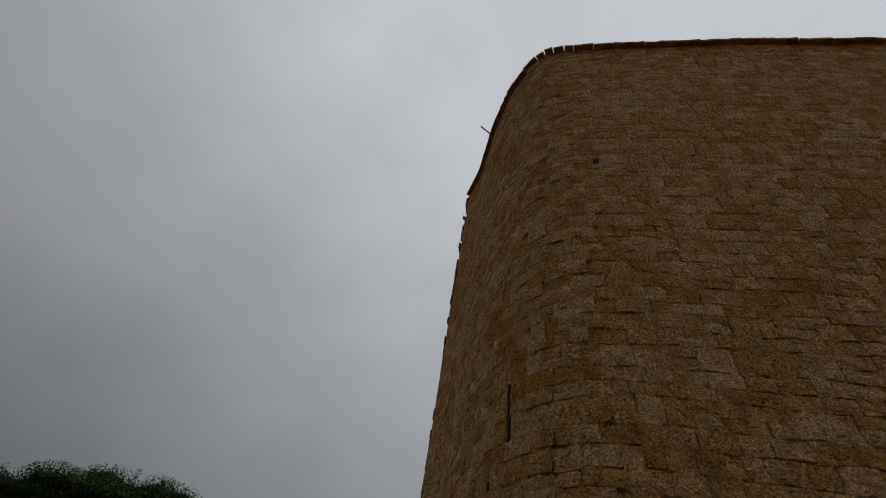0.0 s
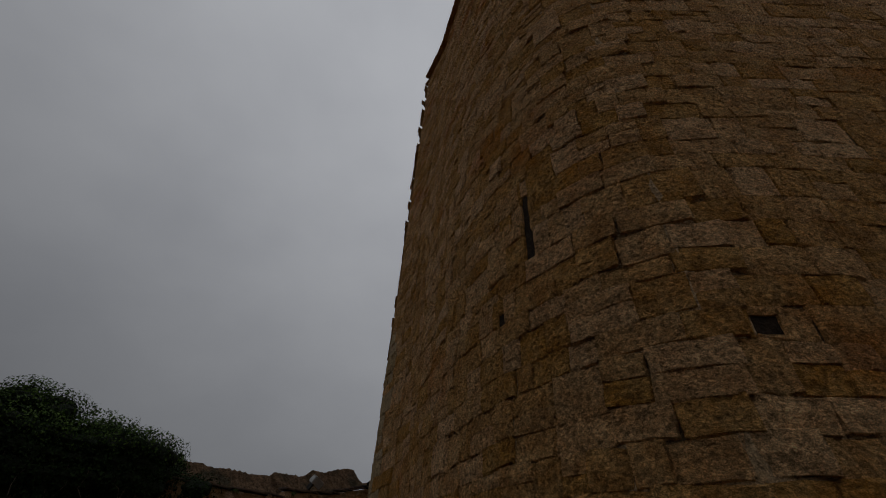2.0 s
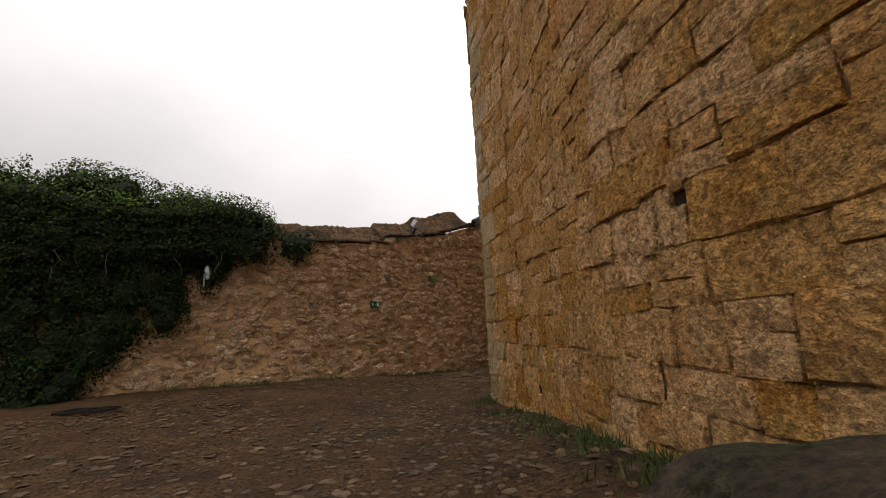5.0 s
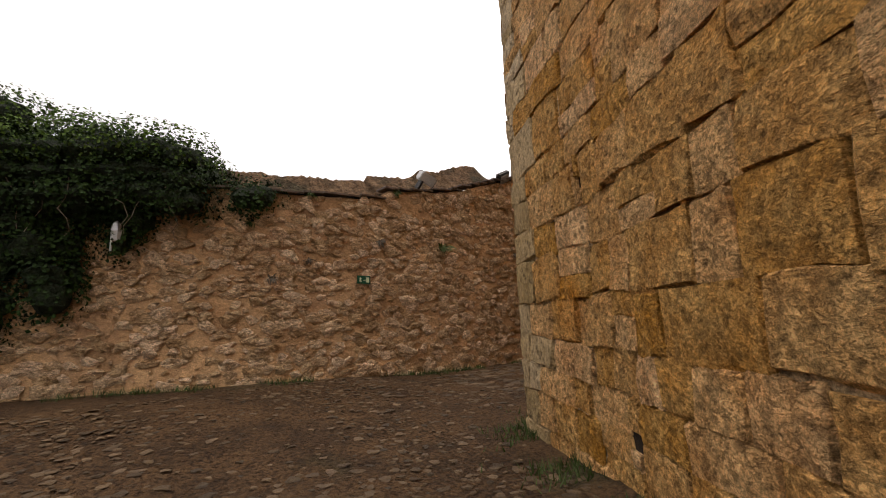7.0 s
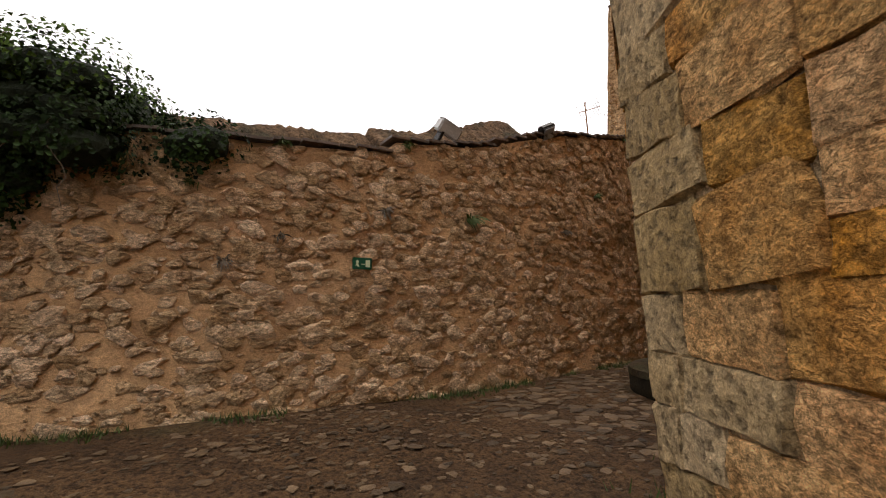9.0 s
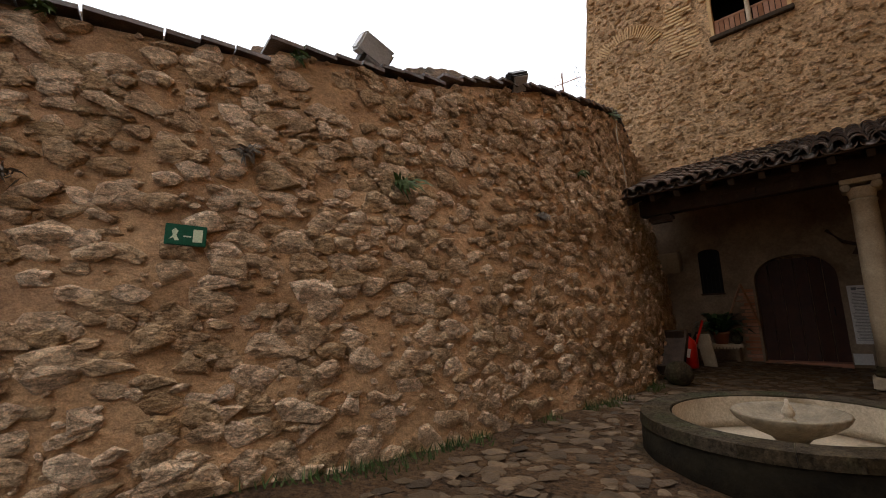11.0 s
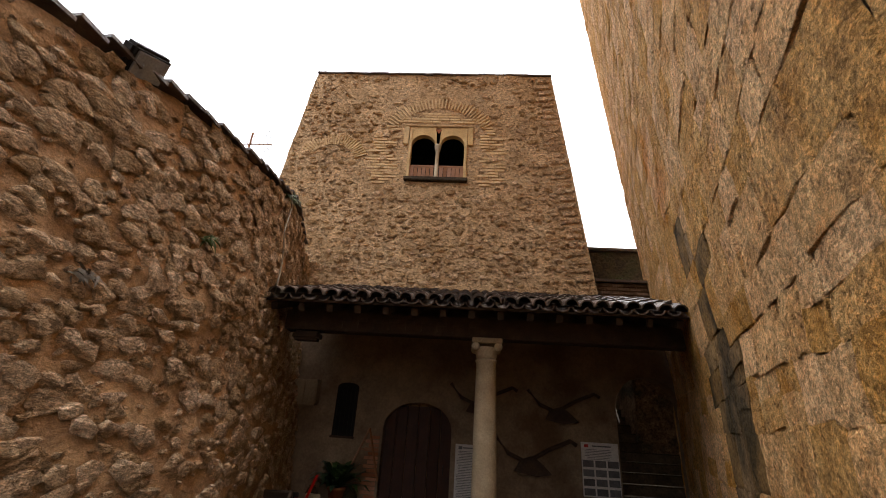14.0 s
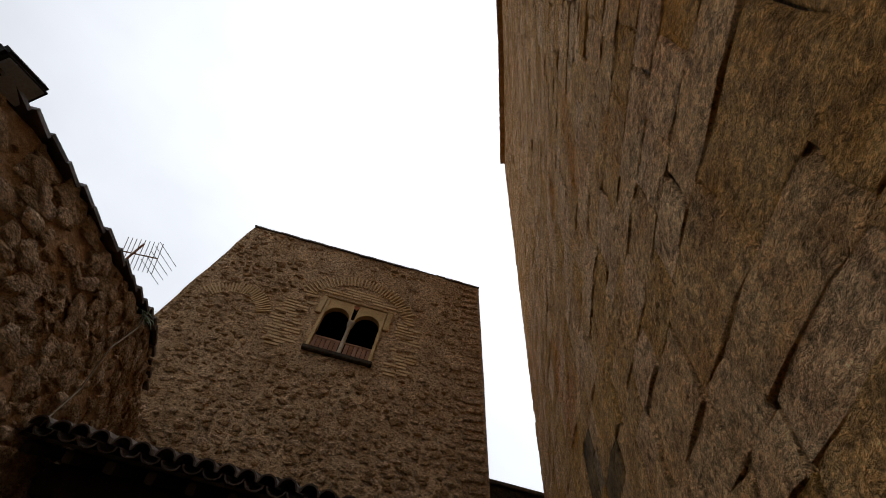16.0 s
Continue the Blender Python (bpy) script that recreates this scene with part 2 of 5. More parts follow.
M_CREST = mat("weathered_wall_crest", (0.09, 0.055, 0.03), (0.24, 0.15, 0.085), 5, 0.95, 1.0, 18, 0, (0.05, 0.045, 0.025), 1.5, 0.5, bump_dist=0.08, grain=(0.35, 1.5), pits=12.0, spec=0.1)
M_PLAST = mat("dirty_plaster", (0.19, 0.13, 0.08), (0.31, 0.225, 0.145), 1.5, 0.9, 0.6, 25, 0, (0.13, 0.08, 0.045), 0.9, 0.5, patch=1.2)
M_WOOD = mat("dark_timber", (0.035, 0.022, 0.014), (0.085, 0.055, 0.036), 6, 0.7, 0.5, 60, 0.2)
M_DOOR = mat("brown_door_wood", (0.03, 0.011, 0.006), (0.06, 0.023, 0.012), 5, 0.6, 0.4, 70, 0.15)
M_RAIL = mat("red_brown_planks", (0.26, 0.13, 0.075), (0.36, 0.19, 0.11), 8, 0.7, 0.3, 60, 0.2)
M_TILE = mat("dark_roof_tile", (0.045, 0.032, 0.024), (0.13, 0.085, 0.06), 7, 0.4, 0.5, 40, 0.35, (0.05, 0.05, 0.035), 2, 0.55, spec=0.5)
M_TILE_FAR = mat("dark_roof_tile_row", (0.045, 0.032, 0.024), (0.13, 0.085, 0.06), 7, 0.4, 0.5, 40, 0.35, island=True, spec=0.5)
M_COLUMN = mat("pale_column_stone", (0.34, 0.26, 0.165), (0.48, 0.385, 0.26), 4, 0.8, 0.35, 50, 0.05)
M_SURROUND = mat("window_surround_stone", (0.52, 0.36, 0.19), (0.70, 0.51, 0.29), 4, 0.85, 0.4, 40, 0.06)
M_BRICK = mat("red_brick", (0.30, 0.13, 0.075), (0.42, 0.20, 0.12), 8, 0.9, 0.4, 60, 0.25)
M_FOUNT = mat("fountain_stone", (0.03, 0.022, 0.013), (0.085, 0.062, 0.036), 5, 0.88, 1.0, 30, 0.15, (0.045, 0.045, 0.022), 2.5, 0.5, grain=(0.4, 1.5), spec=0.12, pits=22.0)
# near-black brown for the outer wall, darker than the rim stones
M_FDARK = mat("fountain_dark_side", (0.008, 0.0065, 0.004), (0.024, 0.018, 0.010), 4, 0.95, 0.8, 30, 0, spec=0.08)
M_MARBLE = mat("pale_marble", (0.44, 0.35, 0.235), (0.58, 0.48, 0.34), 5, 0.55, 0.4, 40, 0.05, (0.24, 0.18, 0.10), 3, 0.55)
M_BOWL = mat("worn_bowl_stone", (0.15, 0.12, 0.08), (0.30, 0.245, 0.17), 6, 0.6, 0.5, 40, 0.05, (0.14, 0.11, 0.07), 3, 0.55)
M_BRICKD = mat("dark_old_brick", (0.10, 0.055, 0.03), (0.22, 0.13, 0.075), 6, 0.9, 0.8, 40, 0.35, grain=(0.5, 1.3))
# paler yellow-green for the leaves of the crown
M_LEAFTOP = mat("crown_ivy_leaf", (0.03, 0.065, 0.01), (0.09, 0.15, 0.028), 2.2, 0.7, 0.1, 30, 0.4, island=True, spec=0.15)
# main leaves: the shadows among them are put into the dark green
M_LEAF = mat("shaded_ivy_leaf", (0.005, 0.013, 0.003), (0.022, 0.045, 0.009), 2.2, 0.75, 0.1, 30, 0.5, island=True, spec=0.12)
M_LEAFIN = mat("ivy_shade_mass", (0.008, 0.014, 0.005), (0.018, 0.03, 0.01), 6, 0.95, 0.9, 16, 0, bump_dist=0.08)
M_PLANT = mat("pot_plant_leaf", (0.02, 0.045, 0.012), (0.05, 0.09, 0.025), 4, 0.45, 0.1, 40, 0.2, island=True)
M_GRASS = mat("weed_green", (0.035, 0.06, 0.015), (0.08, 0.11, 0.03), 4, 0.7, 0.1, 40, 0.3, island=True)
M_TWIG = mat("grey_twig", (0.10, 0.08, 0.06), (0.20, 0.165, 0.125), 9, 0.85, 0.3, 60, 0.1)
M_POT = mat("terracotta", (0.28, 0.10, 0.05), (0.40, 0.16, 0.085), 6, 0.85, 0.2, 60, 0.1)
M_POTG = mat("grey_pot", (0.14, 0.13, 0.12), (0.22, 0.21, 0.19), 6, 0.85, 0.2, 60, 0.1)
M_STEP = mat("worn_step_stone", (0.045, 0.033, 0.02), (0.12, 0.088, 0.055), 4, 0.85, 0.9, 25, 0.3, grain=(0.5, 1.3))
M_IRON = mat("black_iron", (0.012, 0.011, 0.010), (0.035, 0.03, 0.026), 8, 0.6, 0.3, 60, 0.1, metal=0.5)
# stone brown, with the shade inside the holes put into the colour
M_HOLE = mat("shaded_hollow", (0.02, 0.012, 0.006), (0.06, 0.034, 0.016), 9, 0.95, 1.0, 20, 0, bump_dist=0.06)
M_DARK = mat("dark_interior", (0.006, 0.006, 0.006), (0.014, 0.013, 0.012), 3, 0.95, 0.1, 20, 0)
M_WHITE = mat("white_enamel", (0.55, 0.55, 0.53), (0.68, 0.68, 0.66), 4, 0.5, 0.05, 60, 0.03)
M_LAMP = mat("pale_grey_lamp_paint", (0.42, 0.42, 0.41), (0.55, 0.55, 0.54), 5, 0.5, 0.1, 60, 0.05)
M_PLASTP = mat("pale_plaster", (0.27, 0.20, 0.125), (0.38, 0.29, 0.19), 1.5, 0.9, 0.5, 25, 0, (0.30, 0.21, 0.13), 0.9, 0.55)
M_GREY = mat("grey_metal", (0.30, 0.30, 0.30), (0.42, 0.42, 0.41), 5, 0.45, 0.1, 60, 0.05, metal=0.6)
M_PAPER = mat("notice_paper", (0.58, 0.55, 0.50), (0.68, 0.65, 0.6), 3, 0.7, 0.02, 60, 0.03)
M_INK = mat("grey_print", (0.09, 0.09, 0.09), (0.16, 0.155, 0.15), 9, 0.8, 0.02, 60, 0.3)
M_RED = mat("red_paint", (0.42, 0.02, 0.015), (0.55, 0.03, 0.02), 4, 0.4, 0.05, 60, 0.05)
M_GREEN = mat("exit_green", (0.004, 0.075, 0.04), (0.008, 0.10, 0.055), 4, 0.4, 0.02, 60, 0)
M_CREAM = mat("pale_pictogram", (0.55, 0.62, 0.42), (0.65, 0.72, 0.5), 4, 0.5, 0.02, 60, 0)
M_CABLE = mat("pale_cable", (0.25, 0.2, 0.14), (0.36, 0.29, 0.2), 9, 0.7, 0.1, 60, 0)


# ---- mesh helpers ----
def mesh_ob(name, verts, faces, material, parent=None, smooth=False, label=""):
    me = bpy.data.meshes.new(name)
    me.from_pydata([tuple(v) for v in verts], [], faces)
    me.materials.append(material)
    if smooth:
        me.shade_smooth()
    me.update()
    ob = new(name, me)
    if parent is not None:
        ob.parent = parent
    if label:
        ob["label"] = label
    return ob


def part(name, bm, material, parent, label="", smooth=False):
    me = bpy.data.meshes.new(name)
    bm.to_mesh(me)
    bm.free()
    me.materials.append(material)
    if smooth:
        me.shade_smooth()
    ob = new(name, me)
    if parent is not None:
        ob.parent = parent
    if label:
        ob["label"] = label
    return ob


def box_bm(c, s, bevel=0.0, rz=0.0, rx=0.0, ry=0.0, bm=None):
    """A box with its centre and size; several may be joined into one bmesh."""
    own = bmesh.new()
    bmesh.ops.create_cube(own, size=1, matrix=Matrix.Diagonal((*s, 1)))
    if bevel:
        bmesh.ops.bevel(own, geom=own.edges[:], offset=bevel, segments=2, affect="EDGES")
    bmesh.ops.transform(own, matrix=pose(*c, rx, ry, rz), verts=own.verts)
    if bm is None:
        return own
    tmp = bpy.data.meshes.new("tmp")
    own.to_mesh(tmp)
    own.free()
    bm.from_mesh(tmp)
    bpy.data.meshes.remove(tmp)
    return bm


def lathe(profile, seg=32, c=(0, 0, 0), wave=0.0, lobes=0):
    """A turned shape from (radius, height) pairs."""
    bm = bmesh.new()
    rings = []
    for r, z in profile:
        ring = []
        for k in range(seg):
            a = 2 * math.pi * k / seg
            q = r * (1 + wave * abs(math.cos(lobes * a / 2))) if lobes else r
            ring.append(bm.verts.new((c[0] + q * math.cos(a), c[1] + q * math.sin(a), c[2] + z)))
        rings.append(ring)
    for a, b in zip(rings, rings[1:]):
        for k in range(seg):
            bm.faces.new((a[k], a[(k + 1) % seg], b[(k + 1) % seg], b[k]))
    bm.faces.new(list(reversed(rings[0])))
    bm.faces.new(rings[-1])
    return bm


def tube(points, radius, seg=6, taper=1.0, bm=None):
    bm = bm or bmesh.new()
    pts = [Vector(p) for p in points]
    rings = []
    for i, p in enumerate(pts):
        d = (pts[min(i + 1, len(pts) - 1)] - pts[max(i - 1, 0)]).normalized()
        u = d.orthogonal().normalized()
        v = d.cross(u)
        r = radius * (1 + (taper - 1) * i / max(len(pts) - 1, 1))
        rings.append([bm.verts.new(p + (u * math.cos(2 * math.pi * k / seg) + v * math.sin(2 * math.pi * k / seg)) * r) for k in range(seg)])
    for a, b in zip(rings, rings[1:]):
        for k in range(seg):
            bm.faces.new((a[k], a[(k + 1) % seg], b[(k + 1) % seg], b[k]))
    bm.faces.new(list(reversed(rings[0])))
    bm.faces.new(rings[-1])
    return bm


def prism(outline, y0, y1, bm=None):
    """A slab cut to an outline in x and z, from y0 to y1."""
    bm = bm or bmesh.new()
    a = [bm.verts.new((x, y0, z)) for x, z in outline]
    b = [bm.verts.new((x, y1, z)) for x, z in outline]
    k = len(outline)
    bm.faces.new(a)
    bm.faces.new(list(reversed(b)))
    for i in range(k):
        bm.faces.new((a[(i + 1) % k], a[i], b[i], b[(i + 1) % k]))
    bmesh.ops.recalc_face_normals(bm, faces=bm.faces)
    return bm


def thing(name, label, category, group="", kind=""):
    return tagged(new(name), label, category, group, kind)


class Line:
    """A wall's line in plan; the open side lies to the left of the way it runs."""

    def __init__(self, pts, sharp=()):
        self.sharp = sharp
        self.p = [Vector((x, y, 0)) for x, y in pts]
        self.s = [0]
        for a, b in zip(self.p, self.p[1:]):
            self.s.append(self.s[-1] + (b - a).length)
        self.length = self.s[-1]

    def at(self, s):
        s = min(max(s, 0), self.length - 1e-6)
        for i in range(len(self.p) - 1):
            if s <= self.s[i + 1]:
                break
        a, b = self.p[i], self.p[i + 1]
        d = (b - a).normalized()
        # blend the direction near the bends
        k = (s - self.s[i]) / (self.s[i + 1] - self.s[i])
        q = a + (b - a) * k
        if k < 0.5 and i > 0 and i not in self.sharp:
            d = (d * (0.5 + k) + (a - self.p[i - 1]).normalized() * (0.5 - k)).normalized()
        if k > 0.5 and i + 2 < len(self.p) and i + 1 not in self.sharp:
            d = (d * (1.5 - k) + (self.p[i + 2] - b).normalized() * (k - 0.5)).normalized()
        return q, d, Vector((-d.y, d.x, 0))


def block_templates(count, nx, nz, jitter, proud, seed):
    """Worn stone blocks, one unit wide and high, facing -y."""
    rnd = random.Random(seed)
    out = []
    for _ in range(count):
        vs, fs = [], []
        tilt = (rnd.uniform(-1, 1) * proud * 0.5, rnd.uniform(-1, 1) * proud * 0.3)
        for j in range(nz):
            for i in range(nx):
                u = (-0.5, -0.462, -0.18, 0.18, 0.462, 0.5)[i]
                w = (-0.5, -0.455, 0.0, 0.455, 0.5)[j]
                edge = i in (0, nx - 1) or j in (0, nz - 1)
                corner = i in (0, nx - 1) and j in (0, nz - 1)
                rim = i in (1, nx - 2) or j in (1, nz - 2)
                y = rnd.uniform(0.006, 0.034) if edge else -proud * rnd.uniform(0.1 if rim else 0.5, 1.0) + tilt[0] * u + tilt[1] * w
                pull = rnd.uniform(0.9, 1.0) if corner else 1
                wob = jitter * (1.5 if edge else 1.2)
                vs.append((u * pull + rnd.uniform(-wob, wob) * 0.6, y, w * pull + rnd.uniform(-wob, wob) * 1.2))
        for j in range(nz - 1):
            for i in range(nx - 1):
                k = j * nx + i
                fs.append((k, k + 1, k + nx + 1, k + nx))
        out.append((np.array(vs), fs))
    return out


def rock_templates(count, seed, rounded=1.0):
    """Split field stones about one unit across, as rough hulls; the hidden back half is left open."""
    rnd = random.Random(seed)
    out = []
    for k in range(count):
        bm = bmesh.new()
        for i in range(17):
            a = rnd.uniform(0, 2 * math.pi)
            r = 0.5 * rnd.uniform(0.72, 1.0)
            t = rnd.random()
            y = -0.5 * rnd.uniform(0.86, 1.0) * (1 if t < 0.5 else rnd.uniform(-0.3, 0.75))
            f = rnd.uniform(0.4, 0.95) if t < 0.5 else 1
            bm.verts.new((r * f * math.cos(a) * 1.08, y, r * f * math.sin(a) * 1.08))
        hull = bmesh.ops.convex_hull(bm, input=bm.verts[:])
        bmesh.ops.delete(bm, geom=list({v for v in hull["geom_interior"] + hull["geom_unused"] if isinstance(v, bmesh.types.BMVert)}), context="VERTS")
        bmesh.ops.delete(bm, geom=[f for f in bm.faces if f.normal.y > 0.75], context="FACES")
        bm.verts.index_update()
        out.append((np.array([v.co[:] for v in bm.verts]), [tuple(v.index for v in f.verts) for f in bm.faces]))
        bm.free()
    return out


def lay(pieces, templates, name, material, far_material, parent, near, cap=300, rest_name="masonry", smooth=False):
    """Lays pieces (template number, matrix): those for which near() is small are parts, the others one joined part."""
    order = sorted(range(len(pieces)), key=lambda i: near(pieces[i][1].translation))
    meshes = []
    for vs, fs in templates:
        me = bpy.data.meshes.new(name)
        me.from_pydata([tuple(v) for v in vs], [], fs)
        me.materials.append(material)
        if smooth:
            me.shade_smooth()
        meshes.append(me)
    for i in order[:cap]:
        t, m = pieces[i]
        ob = new(name, meshes[t])
        ob.parent = parent
        ob.matrix_basis = m
    av, af, base = [], [], 0
    for i in order[cap:]:
        t, m = pieces[i]
        vs, fs = templates[t]
        mm = np.array(m)
        av.append(vs @ mm[:3, :3].T + mm[:3, 3])
        af += [tuple(k + base for k in f) for f in fs]
        base += len(vs)
    if av:
        ob = mesh_ob(rest_name, np.concatenate(av).tolist(), af, far_material, parent, smooth)
        tagged(ob, kind="stuff")


def facing(q, d, n, sx, sy, sz, roll=0.0):
    """The pose of a unit stone that faces n at q, scaled."""
    m = Matrix((d.to_4d(), (-n).to_4d(), (0, 0, 1, 0), (0, 0, 0, 1))).transposed()
    m[3][0] = m[3][1] = m[3][2] = 0
    m[0][3], m[1][3], m[2][3], m[3][3] = q.x, q.y, q.z, 1
    return m @ pose(0, 0, 0, 0, roll, 0) @ Matrix.Diagonal((sx, sy, sz, 1))


def ground_z(x, y):
    """The yard rises towards the courtyard wall and to the foot of the keep."""
    rise = float(np.interp(y, (-6, -3, -1, 1.5), (0.115, 0.085, 0.045, 0.03)))
    d = -(0.619 * (x - 0.39) + 0.785 * (y + 2.77))
    k = min(max((x - 1.2) / 3.2, 0), 1) * min(max((9.5 - x) / 3, 0), 1)
    return 0.08 + rise * min(max(-x, 0), 3.2) + 0.42 * k * math.exp(-(d / 1.25) ** 2 if d > 0 else 0)


# ---- ground ----
def axis(lo, hi, step, far):
    mid = list(np.arange(lo, hi + step / 2, step))
    out = [v for v in far if v < lo - 1] + mid + [v for v in far if v > hi + 1]
    return out


gx = axis(-9, 15, 0.22, [-900, -300, -120, -60, -30, -18, -12, 20, 30, 60, 120, 300, 900])
gy = axis(-20, 9, 0.22, [-900, -300, -120, -60, -35, -26, 12, 18, 30, 60, 120, 300, 900])
gv = [(x, y, ground_z(x, y) + 0.035 * noise.noise(Vector((x * 0.9, y * 0.9, 0))) + 0.02 * noise.noise(Vector((x * 3, y * 3, 5)))) for y in gy for x in gx]
gf = [(j * len(gx) + i, j * len(gx) + i + 1, (j + 1) * len(gx) + i + 1, (j + 1) * len(gx) + i) for j in range(len(gy) - 1) for i in range(len(gx) - 1)]
ground = tagged(mesh_ob("ground", gv, gf, M_EARTH, None, True), "wet brown earth courtyard set with worn cobbles", "ground", kind="structure")

# ---- keep: tall golden ashlar tower ----
KEEP_H = 21.3
KEEP_LEAN = 0.085
KEEP = Line([(21, 0.9), (18.3, -0.9), (14, -3.7), (10.3, -5.95), (8.9, -6.8), (7.7, -7.4), (6.9, -7.38), (5.5, -6.75), (4, -5.65), (2, -3.8), (0.43, -2.72), (1.25, 0.0), (1.85, 1.55), (2.5, 3.3), (3.25, 5.5), (4.3, 8.6)], (10,))
S_CORNER = KEEP.s[10]


def keep_lean(s, z):
    """How far the courtyard face leans out at a height."""
    return KEEP_LEAN * max(z - 2.5, 0) * min(max((s - S_CORNER) / 1.5, 0), 1)


keep = thing("tower_keep", "tall golden sandstone keep of worn ashlar blocks", "tower")
kp = [tuple(p[:2]) for p in KEEP.p] + [(21, 8.6)]
kv = [(x, y, z) for z in (-0.6, 2.5) for x, y in kp]
for i, (x, y) in enumerate(kp):
    out = KEEP.at(KEEP.s[min(i, len(KEEP.s) - 1)])[2] * (keep_lean(KEEP.s[i], KEEP_H) if i < len(KEEP.s) else 0)
    kv.append((x + out.x, y + out.y, KEEP_H))
kn = len(kp)
kf = [((i + 1) % kn + r * kn, i + r * kn, kn + i + r * kn, kn + (i + 1) % kn + r * kn) for r in (0, 1) for i in range(kn)] + [tuple(range(2 * kn, 3 * kn))]
mesh_ob("core", kv, kf, M_JOINT, keep)
BLOCKS = block_templates(28, 6, 5, 0.032, 0.03, 3)
rb = random.Random(11)
blocks, quoins, stained = [], [], []


def keep_s(x):
    return min((abs(KEEP.at(k * 0.05)[0].x - x), k * 0.05) for k in range(int(S_CORNER / 0.05)))[1]


HOLES = [(keep_s(x), zz, w, h, nm) for x, zz, w, h, nm in ((6.07, 5.62, 0.13, 1.2, "arrow_slit"), (8.13, 3.42, 0.24, 0.2, "put_log_hole"), (5.54, 4.37, 0.12, 0.16, "put_log_hole"),
                                                           (2.19, 0.52, 0.15, 0.13, "put_log_hole"), (4.59, 2.13, 0.12, 0.1, "put_log_hole"), (1.75, 2.35, 0.05, 0.1, "put_log_hole"),
                                                           (8.58, 12.7, 0.16, 0.2, "put_log_hole"), (4.68, 15.5, 0.14, 0.3, "put_log_hole"))]
beds = [-0.25]
while beds[-1] < KEEP_H - 0.25:
    beds.append(beds[-1] + rb.choice((rb.uniform(0.26, 0.4), rb.uniform(0.36, 0.52))))
beds[-1] = KEEP_H


def bed_z(k, s):
    """The height of a bed joint, which wanders along the wall."""
    if k in (0, len(beds) - 1):
        return beds[k]
    return beds[k] + 0.09 * noise.noise(Vector((s * 0.45, k * 7.3, 0))) + 0.04 * noise.noise(Vector((s * 1.9, k * 3.1, 5)))


for k in range(len(beds) - 1):
    spans = []
    for lo, hi in ((0, S_CORNER), (S_CORNER, KEEP.length)):
        s = lo
        while s < hi - 0.02:
            w = min(rb.choice((rb.uniform(0.25, 0.42), rb.uniform(0.36, 0.62), rb.uniform(0.5, 0.8))), hi - s)
            if hi - s - w < 0.22:
                w = hi - s
            spans.append((s, w))
            s += w
    for s, w in spans:
        q, d, n = KEEP.at(s + w / 2)
        z0, z1 = bed_z(k, s + w / 2), bed_z(k + 1, s + w / 2)
        slope = math.degrees(math.atan2(bed_z(k, s + w) - bed_z(k, s), w))
        pale = abs(s + w / 2 - S_CORNER) < 0.6 and s < S_CORNER
        cuts = [(z0, z1)]
        if z1 - z0 > 0.34 and rb.random() < 0.3:
            zc = z0 + (z1 - z0) * rb.uniform(0.4, 0.6)
            cuts = [(z0, zc), (zc, z1)]
        bits = [(s, s + w, a, b) for a, b in cuts]
        for hs, hz, hw, hh, nm in HOLES:
            out = []
            for a0, a1, b0, b1 in bits:
                c0, c1, d0, d1 = hs - hw / 2, hs + hw / 2, hz - hh / 2, hz + hh / 2
                if a1 < c0 or a0 > c1 or b1 < d0 or b0 > d1:
                    out.append((a0, a1, b0, b1))
                    continue
                out += [(a0, c0, b0, b1), (c1, a1, b0, b1), (max(a0, c0), min(a1, c1), b0, d0), (max(a0, c0), min(a1, c1), d1, b1)]
            bits = [o for o in out if o[1] - o[0] > 0.04 and o[3] - o[2] > 0.04]
        for a0, a1, a, b in bits:
            q, d, n = KEEP.at((a0 + a1) / 2)
            p = q + n * (rb.uniform(0.014, 0.027) + keep_lean((a0 + a1) / 2, (a + b) / 2))
            p.z = (a + b) / 2
            tilt = math.degrees(math.atan(KEEP_LEAN)) * min(max(((a0 + a1) / 2 - S_CORNER) / 1.5, 0), 1) if a > 2.4 else 0
            m = facing(p, d, n, 1, 1, 1, -slope + rb.uniform(-0.5, 0.5)) @ pose(0, 0, 0, tilt, 0, 0) @ Matrix.Diagonal((a1 - a0 + 0.008, 0.5 if s >= S_CORNER else 0.95, b - a + (0.02 if s >= S_CORNER else 0.01), 1))
            if s > S_CORNER and 2.3 + 0.2 * a < q.y < 4.0 and a < 4.4 - 0.6 * rb.random() and rb.random() < 0.85:
                stained.append((rb.randrange(len(BLOCKS)), m))
                continue
            (quoins if pale and a < 7 and rb.random() < 0.8 else blocks).append((rb.randrange(len(BLOCKS)), m))
lay(blocks, BLOCKS, "block", M_ASHLAR, M_ASHLAR_FAR, keep, lambda p: abs(p.z - 1.5) * 1.2 + abs(p.x - 2.2) * 0.8)
lay(stained, BLOCKS, "block", M_MOSSY, M_MOSSY, keep, lambda p: p.z)
lay(quoins, BLOCKS, "quoin", M_QUOIN, M_QUOIN, keep, lambda p: p.z)


